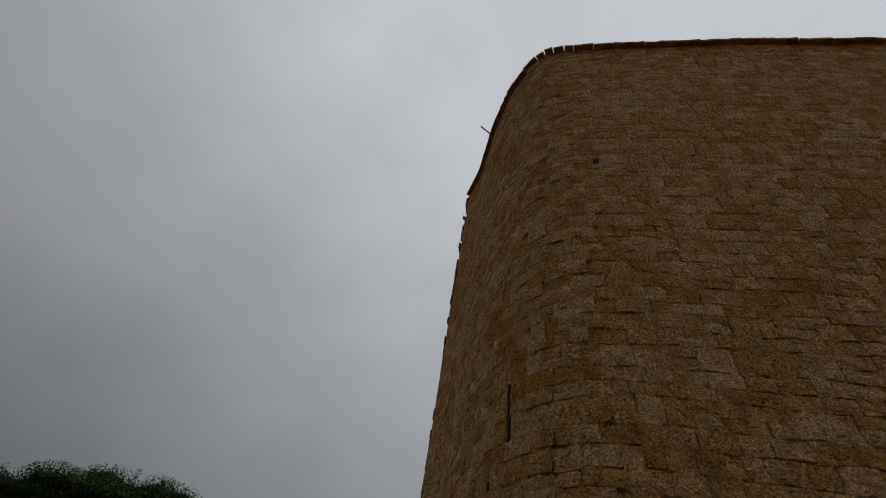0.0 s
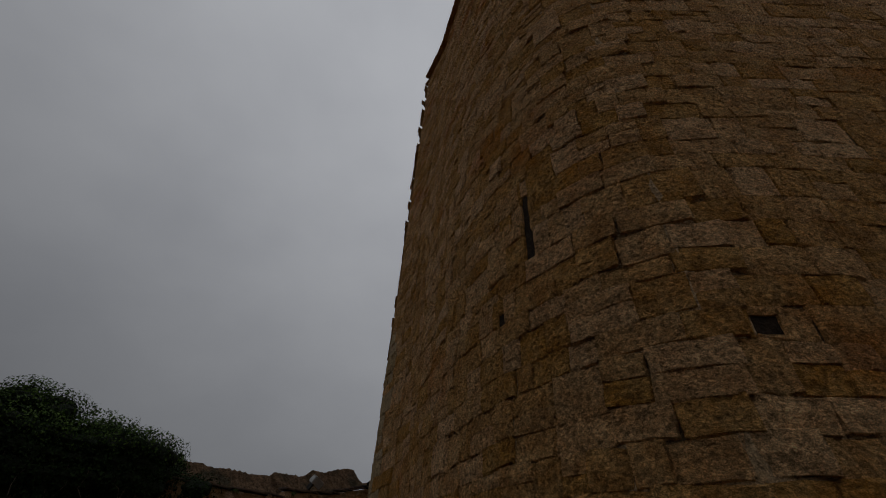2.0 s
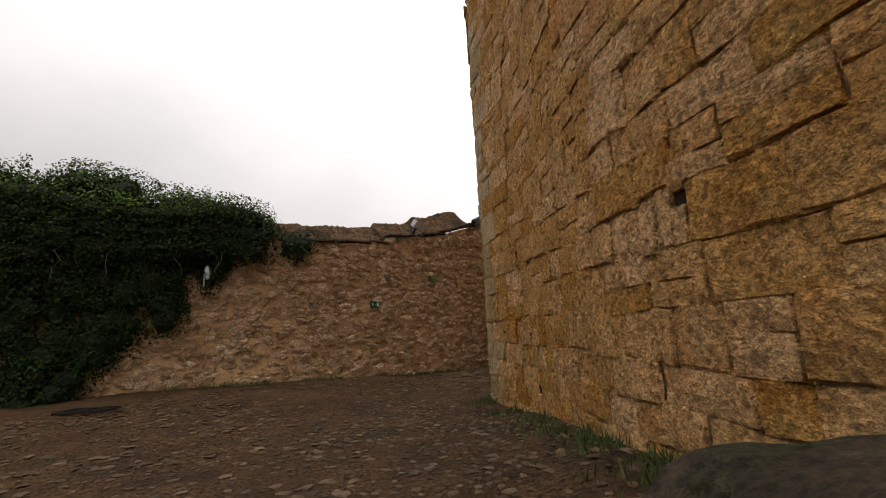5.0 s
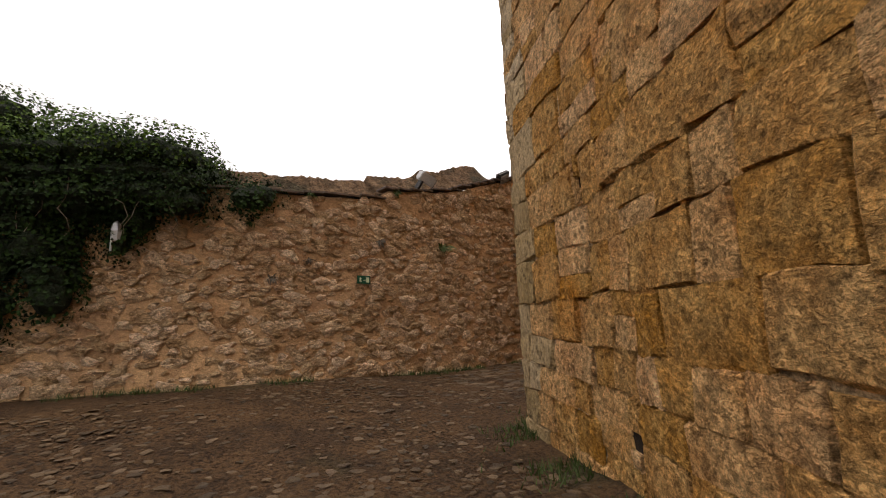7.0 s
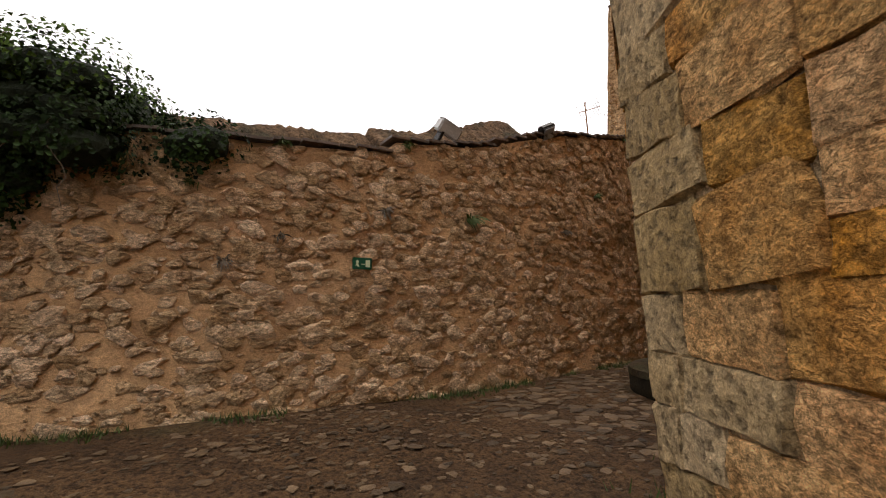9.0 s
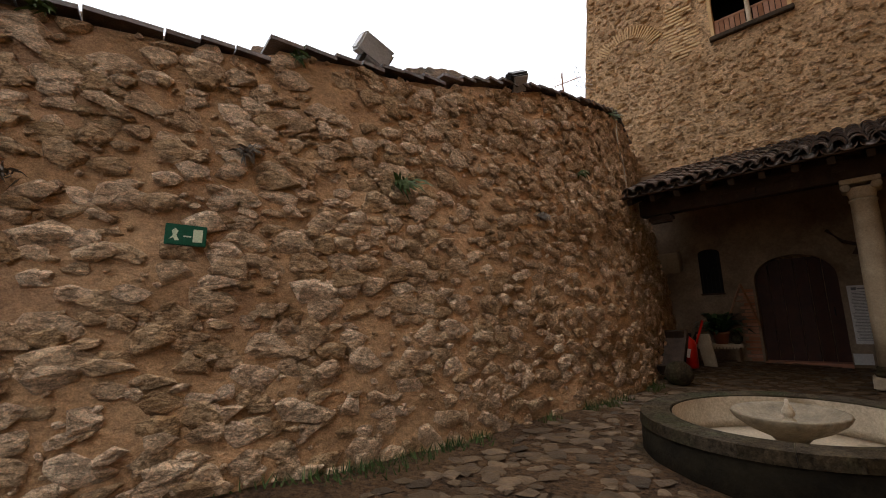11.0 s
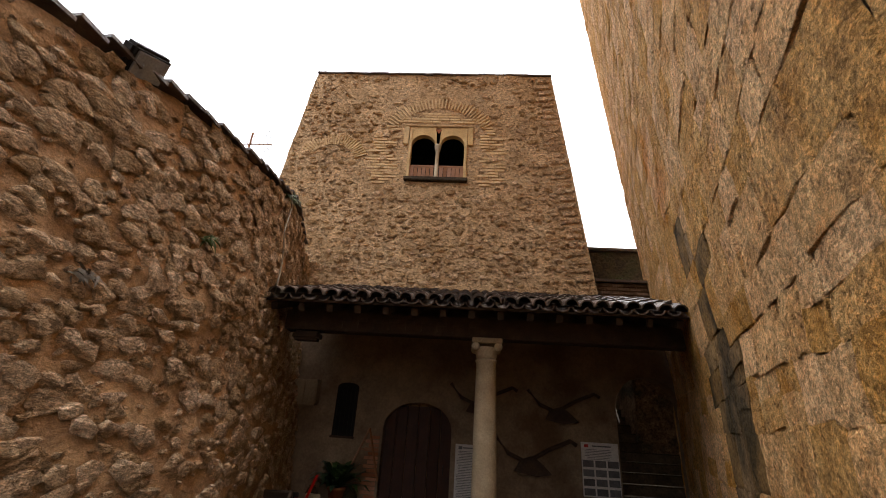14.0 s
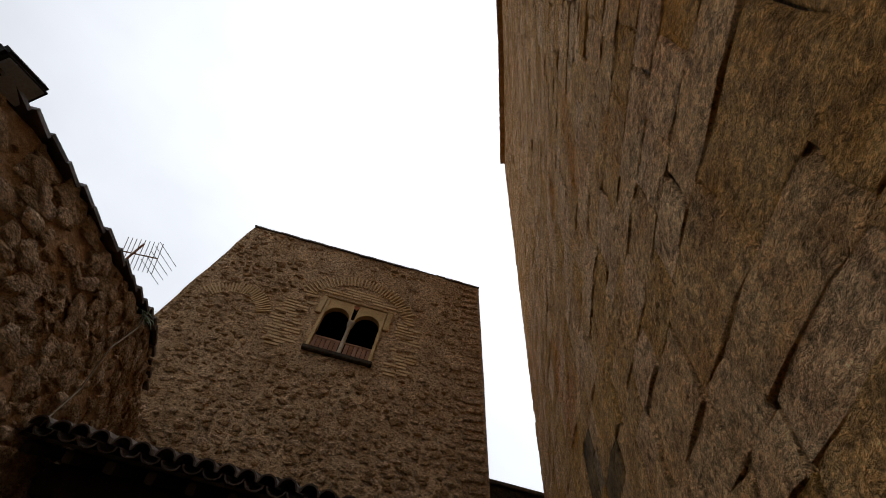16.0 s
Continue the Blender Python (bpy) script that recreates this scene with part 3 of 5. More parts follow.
def parapet():
    r = random.Random(5)
    s = 0.2
    while s < KEEP.length - 0.3:
        w = r.uniform(0.3, 0.5)
        q, d, n = KEEP.at(s + w / 2)
        q = q + n * keep_lean(s, KEEP_H)
        part("coping_stone", box_bm((q.x + n.x * 0.03, q.y + n.y * 0.03, KEEP_H + r.uniform(-0.04, 0.05)), (w * 0.96, 0.42, 0.14), 0.0, math.degrees(math.atan2(d.y, d.x)) + r.uniform(-4, 4), r.uniform(-4, 4)), M_ASHLAR, keep)
        s += w


parapet()


def keep_hollow(s, z, w, h, name):
    """A put-log hole or slit left open between the blocks; a dark plate paints its shade."""
    q, d, n = KEEP.at(s)
    bm = box_bm((q.x, q.y, z), (w + 0.05, 0.012, h + 0.05), 0.002, math.degrees(math.atan2(d.y, d.x)))
    return part(name, bm, M_HOLE, keep, "dark hollow in the wall")


for hole in HOLES:
    keep_hollow(*hole)


def outcrop():
    """Mossy bedrock that the keep stands on."""
    vs, fs = [], []
    nu, nw = 60, 10
    for j in range(nw):
        for i in range(nu):
            q, d, n = KEEP.at(S_OUT0 + (S_OUT1 - S_OUT0) * i / (nu - 1))
            e = math.sin(math.pi * min(max(i / (nu - 1), 0.001), 0.999)) ** 0.2
            t = j / (nw - 1)
            hgt = e * (0.56 * min(1, (1 - t) / 0.5) ** 0.6 - 0.05)
            p = q + n * (t * 1.5 * (0.6 + 0.4 * e) - 0.1)
            k = noise.noise(Vector((p.x * 1.7, p.y * 1.7, t * 2))) * 0.12 + noise.noise(Vector((p.x * 5, p.y * 5, t * 5))) * 0.07
            vs.append((p.x + n.x * k, p.y + n.y * k, ground_z(p.x, p.y) + max(hgt + k * 0.8 * (1 - t), -0.1)))
    for j in range(nw - 1):
        for i in range(nu - 1):
            k = j * nu + i
            fs.append((k, k + 1, k + nu + 1, k + nu))
    ob = mesh_ob("rock_outcrop", vs, fs, M_ROCK, None, False)
    tagged(ob, "dark mossy bedrock outcrop at the foot of the keep", "rock")


def roof_rod():
    rod = thing("metal_rod", "thin rusty metal rod leaning out from the keep top", "rod")
    part("shaft", tube([(3.6, -5.2, 21.25), (3.45, -5.55, 21.4), (3.2, -5.95, 21.65)], 0.035), M_IRON, rod)


roof_rod()
S_OUT0, S_OUT1 = keep_s(12.0), keep_s(4.75)
outcrop()

# ---- courtyard wall of rubble ----
WALL = Line([(-3.45, 8.2), (-3.15, 6.7), (-2.8, 5.3), (-2.62, 3.4), (-2.9, 0.6), (-3.05, -1.0), (-3.27, -2.5), (-3.55, -3.9), (-3.95, -5.0), (-4.4, -5.9), (-4.95, -7.3), (-5.8, -10), (-7, -15)])
BATTER = 0.11


def wall_top(y):
    pts = ((-15, 3.5), (-6, 3.5), (-4.7, 3.46), (-3.5, 3.47), (-1.82, 3.56), (-1.75, 3.76), (-0.9, 3.83), (0.3, 4.02), (0.35, 4.1), (1.3, 4.38), (2.4, 4.66), (3.3, 4.75), (4.5, 5.0), (5.2, 5.2), (6.0, 5.35), (7.2, 5.2), (8.4, 5.1))
    return float(np.interp(y, [p[0] for p in pts], [p[1] for p in pts]))


def wall_point(s, z):
    q, d, n = WALL.at(s)
    p = q - n * BATTER * (z - 2.0)
    p.z = z
    return p, d, n


def rubble_wall():
    w = tagged(new("wall_courtyard"), "rubble stone courtyard wall with ochre lime mortar", "wall", kind="structure")
    vs, fs = [], []
    ns, nz = 190, 34
    for j in range(nz + 1):
        for i in range(ns + 1):
            s = WALL.length * i / ns
            q, d, n = WALL.at(s)
            top = wall_top(q.y) + 0.05 * noise.noise(Vector((s * 2, 0, 3)))
            zz = -0.3 + (top + 0.3) * j / nz
            p, d, n = wall_point(s, zz)
            p = p + n * (0.06 * noise.noise(p * 1.3) + 0.03 * noise.noise(p * 5))
            vs.append(tuple(p))
    back = len(vs)
    for i in range(ns + 1):
        s = WALL.length * i / ns
        q, d, n = WALL.at(s)
        for zz in (wall_top(q.y), -0.3):
            p, d, n = wall_point(s, zz)
            p = p - n * 1.15
            vs.append((p.x, p.y, zz))
    for j in range(nz):
        for i in range(ns):
            k = j * (ns + 1) + i
            fs.append((k, k + 1, k + ns + 2, k + ns + 1))
    for i in range(ns):
        a = nz * (ns + 1) + i
        b = back + 2 * i
        fs.append((a, a + 1, b + 2, b))
        fs.append((b, b + 2, b + 3, b + 1))
    mesh_ob("mortar_face", vs, fs, M_RUBM, w, True)
    return w


wall = rubble_wall()
ROCKS = rock_templates(24, 21)
rr = random.Random(7)
stones = []
z = 0.12
while z < 6.1:
    hrow = rr.uniform(0.085, 0.13)
    s = rr.uniform(0, 0.2)
    while s < WALL.length:
        wst = rr.choice((rr.uniform(0.10, 0.2), rr.uniform(0.15, 0.30), rr.uniform(0.2, 0.38)))
        q, d, n = WALL.at(s)
        zz = z + rr.uniform(-0.045, 0.045)
        if zz < wall_top(q.y) - 0.03 and q.y > -11.5 and zz > ground_z(q.x, q.y) - 0.05 and rr.random() < 0.84 - 0.25 * (noise.noise(Vector((s * 0.8, zz * 0.8, 3))) > 0.25):
            hst = min(wst * rr.uniform(0.4, 0.8), 0.2)
            p, d, n = wall_point(s, zz)
            p = p + n * (rr.uniform(-0.02, 0.012) + 0.06 * noise.noise(p * 1.3))
            stones.append((rr.randrange(len(ROCKS)), facing(p, d, n, wst * 1.15, rr.uniform(0.07, 0.13), hst * 1.15, rr.uniform(-18, 18))))
        s += wst + rr.uniform(-0.03, 0.025)
    z += hrow
for _ in range(3000):
    s = rr.uniform(0, WALL.length - 3)
    q, d, n = WALL.at(s)
    zz = rr.uniform(0.1, wall_top(q.y) - 0.02)
    p, d, n = wall_point(s, zz)
    wst = rr.uniform(0.04, 0.1)
    p = p + n * (rr.uniform(-0.01, 0.012) + 0.06 * noise.noise(p * 1.3))
    stones.append((rr.randrange(len(ROCKS)), facing(p, d, n, wst, rr.uniform(0.05, 0.09), wst * rr.uniform(0.45, 0.9), rr.uniform(-40, 40))))
lay(stones, ROCKS, "stone", M_RUB, M_RUB_FAR, wall, lambda p: abs(p.y + 0.9) + abs(p.z - 1.9) * 0.8)


def wall_crest():
    """The rough set-back crest over the wall and its drip course of thin tiles."""
    r = random.Random(3)
    bm = bmesh.new()
    s = 0.0
    while s < WALL.length - 0.2:
        w = r.uniform(0.22, 0.34)
        q, d, n = WALL.at(s)
        if -5.2 < q.y < 7.2:
            p, d, n = wall_point(s + w / 2, wall_top(q.y))
            off = 0.02
            box_bm((p.x + n.x * (off - 0.14), p.y + n.y * (off - 0.14), p.z + 0.03 + r.uniform(-0.01, 0.015)), (w * 0.97, 0.42, 0.035), 0.0, math.degrees(math.atan2(d.y, d.x)) + r.uniform(-3, 3), r.uniform(-3, 3), r.uniform(-3, 3), bm)
        s += w
    part("drip_course", bm, M_TILE_FAR, wall)
    vs, fs = [], []
    ns = 420
    for i in range(ns + 1):
        s = WALL.length * i / ns
        q, d, n = WALL.at(s)
        t = wall_top(q.y)
        low = 0.02 if q.y < -5.2 else float(np.interp(q.y, (-1.9, -1.7, -0.6, -0.4, 1.5, 1.9), (0.62, 0.58, 0.58, 0.75, 0.7, 0.2)))
        k = 0.05 * noise.noise(Vector((s * 1.7, 2, 0))) + 0.04 * noise.noise(Vector((s * 6, 1, 0))) + 0.035 * noise.noise(Vector((s * 17, 4, 0)))
        for off, zz in ((0.3, t + 0.02), (0.7, t + low * 0.6 + k), (0.92, t + low + k), (1.2, t + low * 0.8)):
            p, d, n = wall_point(s, t)
            p = p - n * (off + 0.05 * noise.noise(Vector((s * 4, off * 9, 0))))
            vs.append((p.x, p.y, zz))
    for i in range(ns):
        for j in range(3):
            k = i * 4 + j
            fs.append((k, k + 4, k + 5, k + 1))
    mesh_ob("crest", vs, fs, M_CREST, wall)


wall_crest()


# ---- second tower with the twin window ----
T2Y = 7.9
T2_TOP = 10.78


def t2_left(z):
    return -5.75 + 0.117 * z


def t2_right(z):
    return 3.3 - 0.125 * z if z > 4.2 else 2.3


WIN = (-1.72, -0.24, 7.45, 8.95)
tower = thing("tower_residence", "square rubble stone tower with a twin arched window", "tower")


def tower_body():
    """The front is cut round the window's opening; the other walls are plain."""
    vs, fs = [], []
    x0, x1, z0, z1 = WIN
    xs = [None] + list(np.linspace(-4.5, x0, 14)) + list(np.linspace(x0, x1, 8))[1:] + list(np.linspace(x1, 1.8, 10))[1:] + [None]
    zs = [0, 2, 4.1, 4.25] + list(np.linspace(4.4, z0, 18)) + list(np.linspace(z0, z1, 8))[1:] + list(np.linspace(z1, T2_TOP, 10))[1:]
    nx = len(xs)
    for z in zs:
        for i, x in enumerate(xs):
            xx = t2_left(z) if i == 0 else t2_right(z) if i == nx - 1 else x
            p = Vector((xx, T2Y, z))
            inner = x0 - 0.3 < xx < x1 + 0.3 and z0 - 0.3 < z < z1 + 0.3
            k = 0 if inner else 0.05 * noise.noise(p * 1.1) + 0.025 * noise.noise(p * 4)
            vs.append((xx, T2Y - k, z))
    for j in range(len(zs) - 1):
        for i in range(nx - 1):
            cx = (vs[j * nx + i][0] + vs[j * nx + i + 1][0]) / 2
            cz = (zs[j] + zs[j + 1]) / 2
            if x0 < cx < x1 and z0 < cz < z1:
                continue
            k = j * nx + i
            fs.append((k, k + 1, k + nx + 1, k + nx))
    b = len(vs)
    for z in (0, 4.1, 4.25, T2_TOP):
        for x, y in ((t2_left(z), T2Y), (t2_right(z), T2Y), (t2_right(z), T2Y + 6.5), (t2_left(z), T2Y + 6.5)):
            vs.append((x, y, z))
    for k in (b, b + 4, b + 8):
        fs += [(k + 1, k + 2, k + 6, k + 5), (k + 2, k + 3, k + 7, k + 6), (k + 3, k, k + 4, k + 7)]
    fs.append((b + 12, b + 13, b + 14, b + 15))
    mesh_ob("wall", vs, fs, M_T2M, tower, True)


tower_body()
rt = random.Random(31)
pieces = []
z = 3.6
while z < T2_TOP - 0.1:
    s = t2_left(z) + 0.06
    while s < t2_right(z) - 0.1:
        w = rt.choice((rt.uniform(0.1, 0.22), rt.uniform(0.16, 0.36)))
        zz = z + rt.uniform(-0.05, 0.05)
        smoothed = zz > 7.0 and -3.2 < s < 1.0
        near_win = WIN[0] - 0.35 < s + w / 2 < WIN[1] + 0.35 and WIN[2] - 0.2 < zz < WIN[3] + 0.95
        if not near_win and s + w < t2_right(zz) - 0.04 and rt.random() < (0.38 if smoothed else 0.72 if zz > 7 else 0.85):
            p = Vector((s + w / 2, T2Y, zz))
            p.y -= 0.05 * noise.noise(p * 1.1) + rt.uniform(-0.02, 0.0)
            pieces.append((rt.randrange(24), facing(p, Vector((1, 0, 0)), Vector((0, -1, 0)), w, rt.uniform(0.07, 0.13), min(w * rt.uniform(0.35, 0.7), 0.17), rt.uniform(-12, 12))))
        s += w + rt.uniform(0.02, 0.1)
    z += rt.uniform(0.11, 0.16)
lay(pieces, ROCKS, "stone", M_T2, M_T2, tower, lambda p: abs(p.z - 5.6) + abs(p.x + 0.7) * 0.5)


def tower_eaves():
    r = random.Random(9)
    for k in range(26):
        x = t2_left(T2_TOP) + (t2_right(T2_TOP) - t2_left(T2_TOP)) * (k + 0.5) / 26
        part("coping_tile", box_bm((x, T2Y + 0.1, T2_TOP + 0.02 + r.uniform(-0.012, 0.012)), (0.25, 0.3, 0.04), 0.0, r.uniform(-2, 2)), M_TILE, tower)
    for k in range(30):
        z = 5.0 + 0.2 * k
        if z < T2_TOP - 0.15:
            part("corner_stone", box_bm((t2_right(z) - 0.25 - 0.05 * (k % 2), T2Y - 0.002, z), (0.34 + 0.1 * (k % 2), 0.07, 0.14), 0.016, r.uniform(-1, 1), 0, -7 + r.uniform(-2, 2)), M_T2, tower)


tower_eaves()


def arch_pts(cx, w, z0, spring, n=12, pointed=1.0):
    """An arched outline from the sill up and round."""
    out = [(cx - w / 2, z0), (cx - w / 2, spring)]
    for k in range(1, n):
        a = math.pi - math.pi * k / n
        out.append((cx + w / 2 * math.cos(a), spring + w / 2 * math.sin(a) * pointed))
    return out + [(cx + w / 2, spring), (cx + w / 2, z0)]


def twin_window():
    x0, x1, z0, z1 = WIN
    cx = (x0 + x1) / 2
    win = part("window_surround", bmesh.new(), M_SURROUND, tower, "pale stone twin arched window surround")
    vs, fs = [], []
    n = 14
    wa = (x1 - x0) / 2 - 0.13
    for side in (-1, 1):
        ax = cx + side * (x1 - x0) / 4
        pts = arch_pts(ax, wa, 8.28, 8.42, n, 1.05)[1:-1]
        b = len(vs)
        for x, z in pts:
            vs.append((x, T2Y - 0.03, z))
            vs.append((x, T2Y + 0.12, z))
            edge = ax - (x1 - x0) / 4 if x < ax - wa * 0.49 else ax + (x1 - x0) / 4 if x > ax + wa * 0.49 else x + (x - ax) * 0.12
            vs.append((edge, T2Y - 0.03, z1 + 0.02 if abs(x - ax) < wa * 0.485 else z))
        for k in range(len(pts) - 1):
            a = b + 3 * k
            fs += [(a, a + 3, a + 4, a + 1), (a + 2, a + 5, a + 3, a)]
    m = win.data
    m.from_pydata(vs, [], fs)
    part("jamb", box_bm((x0 + 0.035, T2Y + 0.03, 8.2), (0.07, 0.16, 1.5), 0.008), M_SURROUND, win)
    part("jamb", box_bm((x1 - 0.035, T2Y + 0.03, 8.2), (0.07, 0.16, 1.5), 0.008), M_SURROUND, win)
    part("frame_moulding", box_bm((cx, T2Y - 0.03, z1 + 0.06), (x1 - x0 + 0.3, 0.07, 0.05), 0.015), M_SURROUND, win)
    for x in (x0 - 0.08, x1 + 0.08):
        part("frame_moulding", box_bm((x, T2Y - 0.03, z1 - 0.25), (0.13, 0.07, 0.55), 0.012), M_SURROUND, win)
    part("window_sill", box_bm((cx, T2Y - 0.03, z0 - 0.05), (x1 - x0 + 0.08, 0.16, 0.1), 0.015), M_STEP, win, "grey stone sill")
    col = lathe([(0.075, 0), (0.075, 0.06), (0.05, 0.08), (0.047, 0.8), (0.06, 0.82), (0.085, 0.95), (0.085, 1.0)], 16, (cx, T2Y + 0.02, z0))
    part("colonnette", col, M_COLUMN, win, "slender white stone colonnette", True)
    part("shield", prism([(cx - 0.08, 8.9), (cx + 0.08, 8.9), (cx, 8.78)], T2Y - 0.045, T2Y - 0.02), M_POT, win)
    for side in (-1, 1):
        ax = cx + side * (x1 - x0) / 4
        rail = part("balustrade", box_bm((ax, T2Y + 0.05, 7.83), (wa + 0.08, 0.05, 0.05), 0.008), M_RAIL, win, "red brown wooden balustrade")
        for k in range(6):
            part("slat", box_bm((ax - wa / 2 + wa * (k + 0.5) / 6, T2Y + 0.05, 7.64), (wa / 6 - 0.014, 0.03, 0.36), 0.005), M_RAIL, rail)
    bm = box_bm((cx, T2Y + 1.6, 8.2), (2.2, 0.1, 2.2))
    box_bm((cx, T2Y + 0.9, 9.2), (2.2, 1.4, 0.1), bm=bm)
    box_bm((cx, T2Y + 0.9, 7.3), (2.2, 1.4, 0.1), bm=bm)
    for x in (cx - 1.1, cx + 1.1):
        box_bm((x, T2Y + 0.9, 8.2), (0.1, 1.4, 2.0), bm=bm)
    part("dark_room", bm, M_DARK, win)


twin_window()


def brick_fan(cx, cz, r0, r1, a0, a1, n):
    fan = part("relieving_arch", prism([(cx + r0 * math.cos(a0), cz + r0 * math.sin(a0)), (cx + r0 * math.cos(a1), cz + r0 * math.sin(a1)), (cx, cz + r0 * 1.02)], T2Y + 0.005, T2Y + 0.03), M_T2M, tower, "thin brick relieving arch")
    for k in range(n):
        a = a0 + (a1 - a0) * (k + 0.5) / n
        r = (r0 + r1) / 2
        part("brick", box_bm((cx + r * math.cos(a), T2Y - 0.012, cz + r * math.sin(a)), (r1 - r0, 0.06, 0.034), 0.004, 0, 0, -math.degrees(a)), M_T2B, fan)


brick_fan(-0.98, 8.3, 1.3, 1.62, radians(30), radians(150), 34)
brick_fan(-3.65, 7.75, 0.62, 0.95, radians(20), radians(150), 26)


def brick_field():
    r = random.Random(2)
    for k in range(26):
        z = 7.3 + 0.085 * k
        x = -2.75 + r.uniform(0, 0.2)
        while x < 0.75:
            w = r.uniform(0.22, 0.34)
            if not (WIN[0] - 0.2 < x + w and x < WIN[1] + 0.2 and z < WIN[3] + 0.16) and (x + w / 2 + 0.98) ** 2 * 0.55 + max(z - 8.3, 0) ** 2 < 1.5 and r.random() < 0.85:
                part("brick", box_bm((x + w / 2, T2Y + 0.002, z), (w - 0.02, 0.05, 0.06), 0.006, 0, 0, r.uniform(-1, 1)), M_T2B, tower)
            x += w


brick_field()

# ---- porch ----
PY = 7.62
FLOOR = 0.12


def porch_wall():
    w = tagged(new("wall_porch"), "stained plaster back wall under the porch roof", "wall", kind="structure")
    dx0, dx1 = -1.58, -0.29
    arch = arch_pts((dx0 + dx1) / 2, dx1 - dx0, -0.1, 1.75, 12, 0.75)
    left = [(-3.7, -0.1), (dx0, -0.1)] + arch[1:7 + 1] + [(arch[7][0], 4.5), (-3.7, 4.5)]
    right = [(2.72, 4.5), (arch[7][0], 4.5)] + arch[7:-1] + [(dx1, -0.1), (2.72, -0.1)]
    for o in (left, right):
        part("plaster", prism(o, PY, PY + 0.28), M_PLAST, w)
    st = arch_pts(3.4, 1.24, -0.1, 2.34, 12, 0.97)
    l2 = [(2.72, -0.1), (2.78, -0.1)] + st[1:8] + [(st[7][0], 4.4), (2.72, 4.4)]
    r2 = [(st[7][0], 4.4)] + st[7:-1] + [(4.02, -0.1), (4.9, -0.1), (4.9, 4.4)]
    part("plaster", prism(l2, PY, PY + 0.35), M_PLAST, w)
    part("plaster", prism(r2, PY, PY + 0.35), M_PLAST, w)
    return w


porch_wall()


def door():
    d = tagged(new("door_1"), "closed brown plank door in an arched opening", "door", kind="structure")
    for k in range(6):
        part("plank", box_bm((-1.58 + 1.29 * (k + 0.5) / 6, PY + 0.235, 1.12), (1.29 / 6 - 0.008, 0.05, 2.1), 0.006), M_DOOR, d)
    part("threshold", box_bm((-0.935, PY + 0.08, 0.1), (1.3, 0.4, 0.1), 0.015), M_BRICK, d)
    part("door_handle", tube([(-0.42, PY + 0.215, 1.0), (-0.42, PY + 0.155, 1.02), (-0.42, PY + 0.155, 1.14), (-0.42, PY + 0.215, 1.16)], 0.012), M_IRON, d)


door()


def niche():
    n = tagged(new("window_1"), "small arched niche window with iron bars", "window", kind="structure")
    part("pane", prism(arch_pts(-2.34, 0.42, 1.55, 2.44, 10, 0.4), PY - 0.004, PY + 0.02), M_DARK, n)
    for k in range(5):
        part("bar", tube([(-2.5 + 0.08 * k, PY - 0.03, 1.57), (-2.5 + 0.08 * k, PY - 0.03, 2.45)], 0.009), M_IRON, n)
    part("window_frame", box_bm((-2.34, PY - 0.03, 1.54), (0.46, 0.06, 0.04), 0.008), M_WOOD, n)


niche()
jamb = thing("brick_door_jamb", "red brick door jamb showing through broken plaster", "brickwork")
for k in range(21):
    w = 0.26 if k % 2 else 0.19
    bk = part("brick", box_bm((-1.62 - w / 2, PY - 0.004, 0.17 + 0.07 * k), (w, 0.05, 0.055), 0.006), M_BRICK, jamb)


def column():
    c = thing("stone_column", "pale stone column with a scrolled capital on a square plinth", "column")
    x, y = 0.22, 5.34
    part("plinth", box_bm((x, y, 0.16), (0.5, 0.5, 0.16), 0.02), M_COLUMN, c)
    part("base", lathe([(0.21, 0), (0.225, 0.03), (0.215, 0.06), (0.185, 0.075), (0.19, 0.1), (0.2, 0.115), (0.18, 0.14)], 32, (x, y, 0.24)), M_FOUNT, c, "", True)
    part("shaft", lathe([(0.172, 0), (0.168, 0.6), (0.16, 1.4), (0.145, 2.32), (0.158, 2.33), (0.158, 2.36), (0.142, 2.37)], 32, (x, y, 0.37)), M_COLUMN, c, "", True)
    cap = part("capital", lathe([(0.14, 0), (0.155, 0.06), (0.165, 0.1), (0.19, 0.14), (0.19, 0.16)], 24, (x, y, 2.74)), M_COLUMN, c, "", True)
    part("abacus", box_bm((x, y, 2.99), (0.44, 0.42, 0.07), 0.012), M_COLUMN, cap)
    for sx in (-1, 1):
        v = lathe([(0.0, 0), (0.05, 0.0), (0.062, 0.02), (0.05, 0.03), (0.05, 0.33), (0.062, 0.34), (0.05, 0.36), (0.0, 0.36)], 16)
        bmesh.ops.transform(v, matrix=pose(x + sx * 0.165, y + 0.18, 2.905, 90, 0, 0), verts=v.verts)
        part("volute", v, M_COLUMN, cap, "", True)


column()


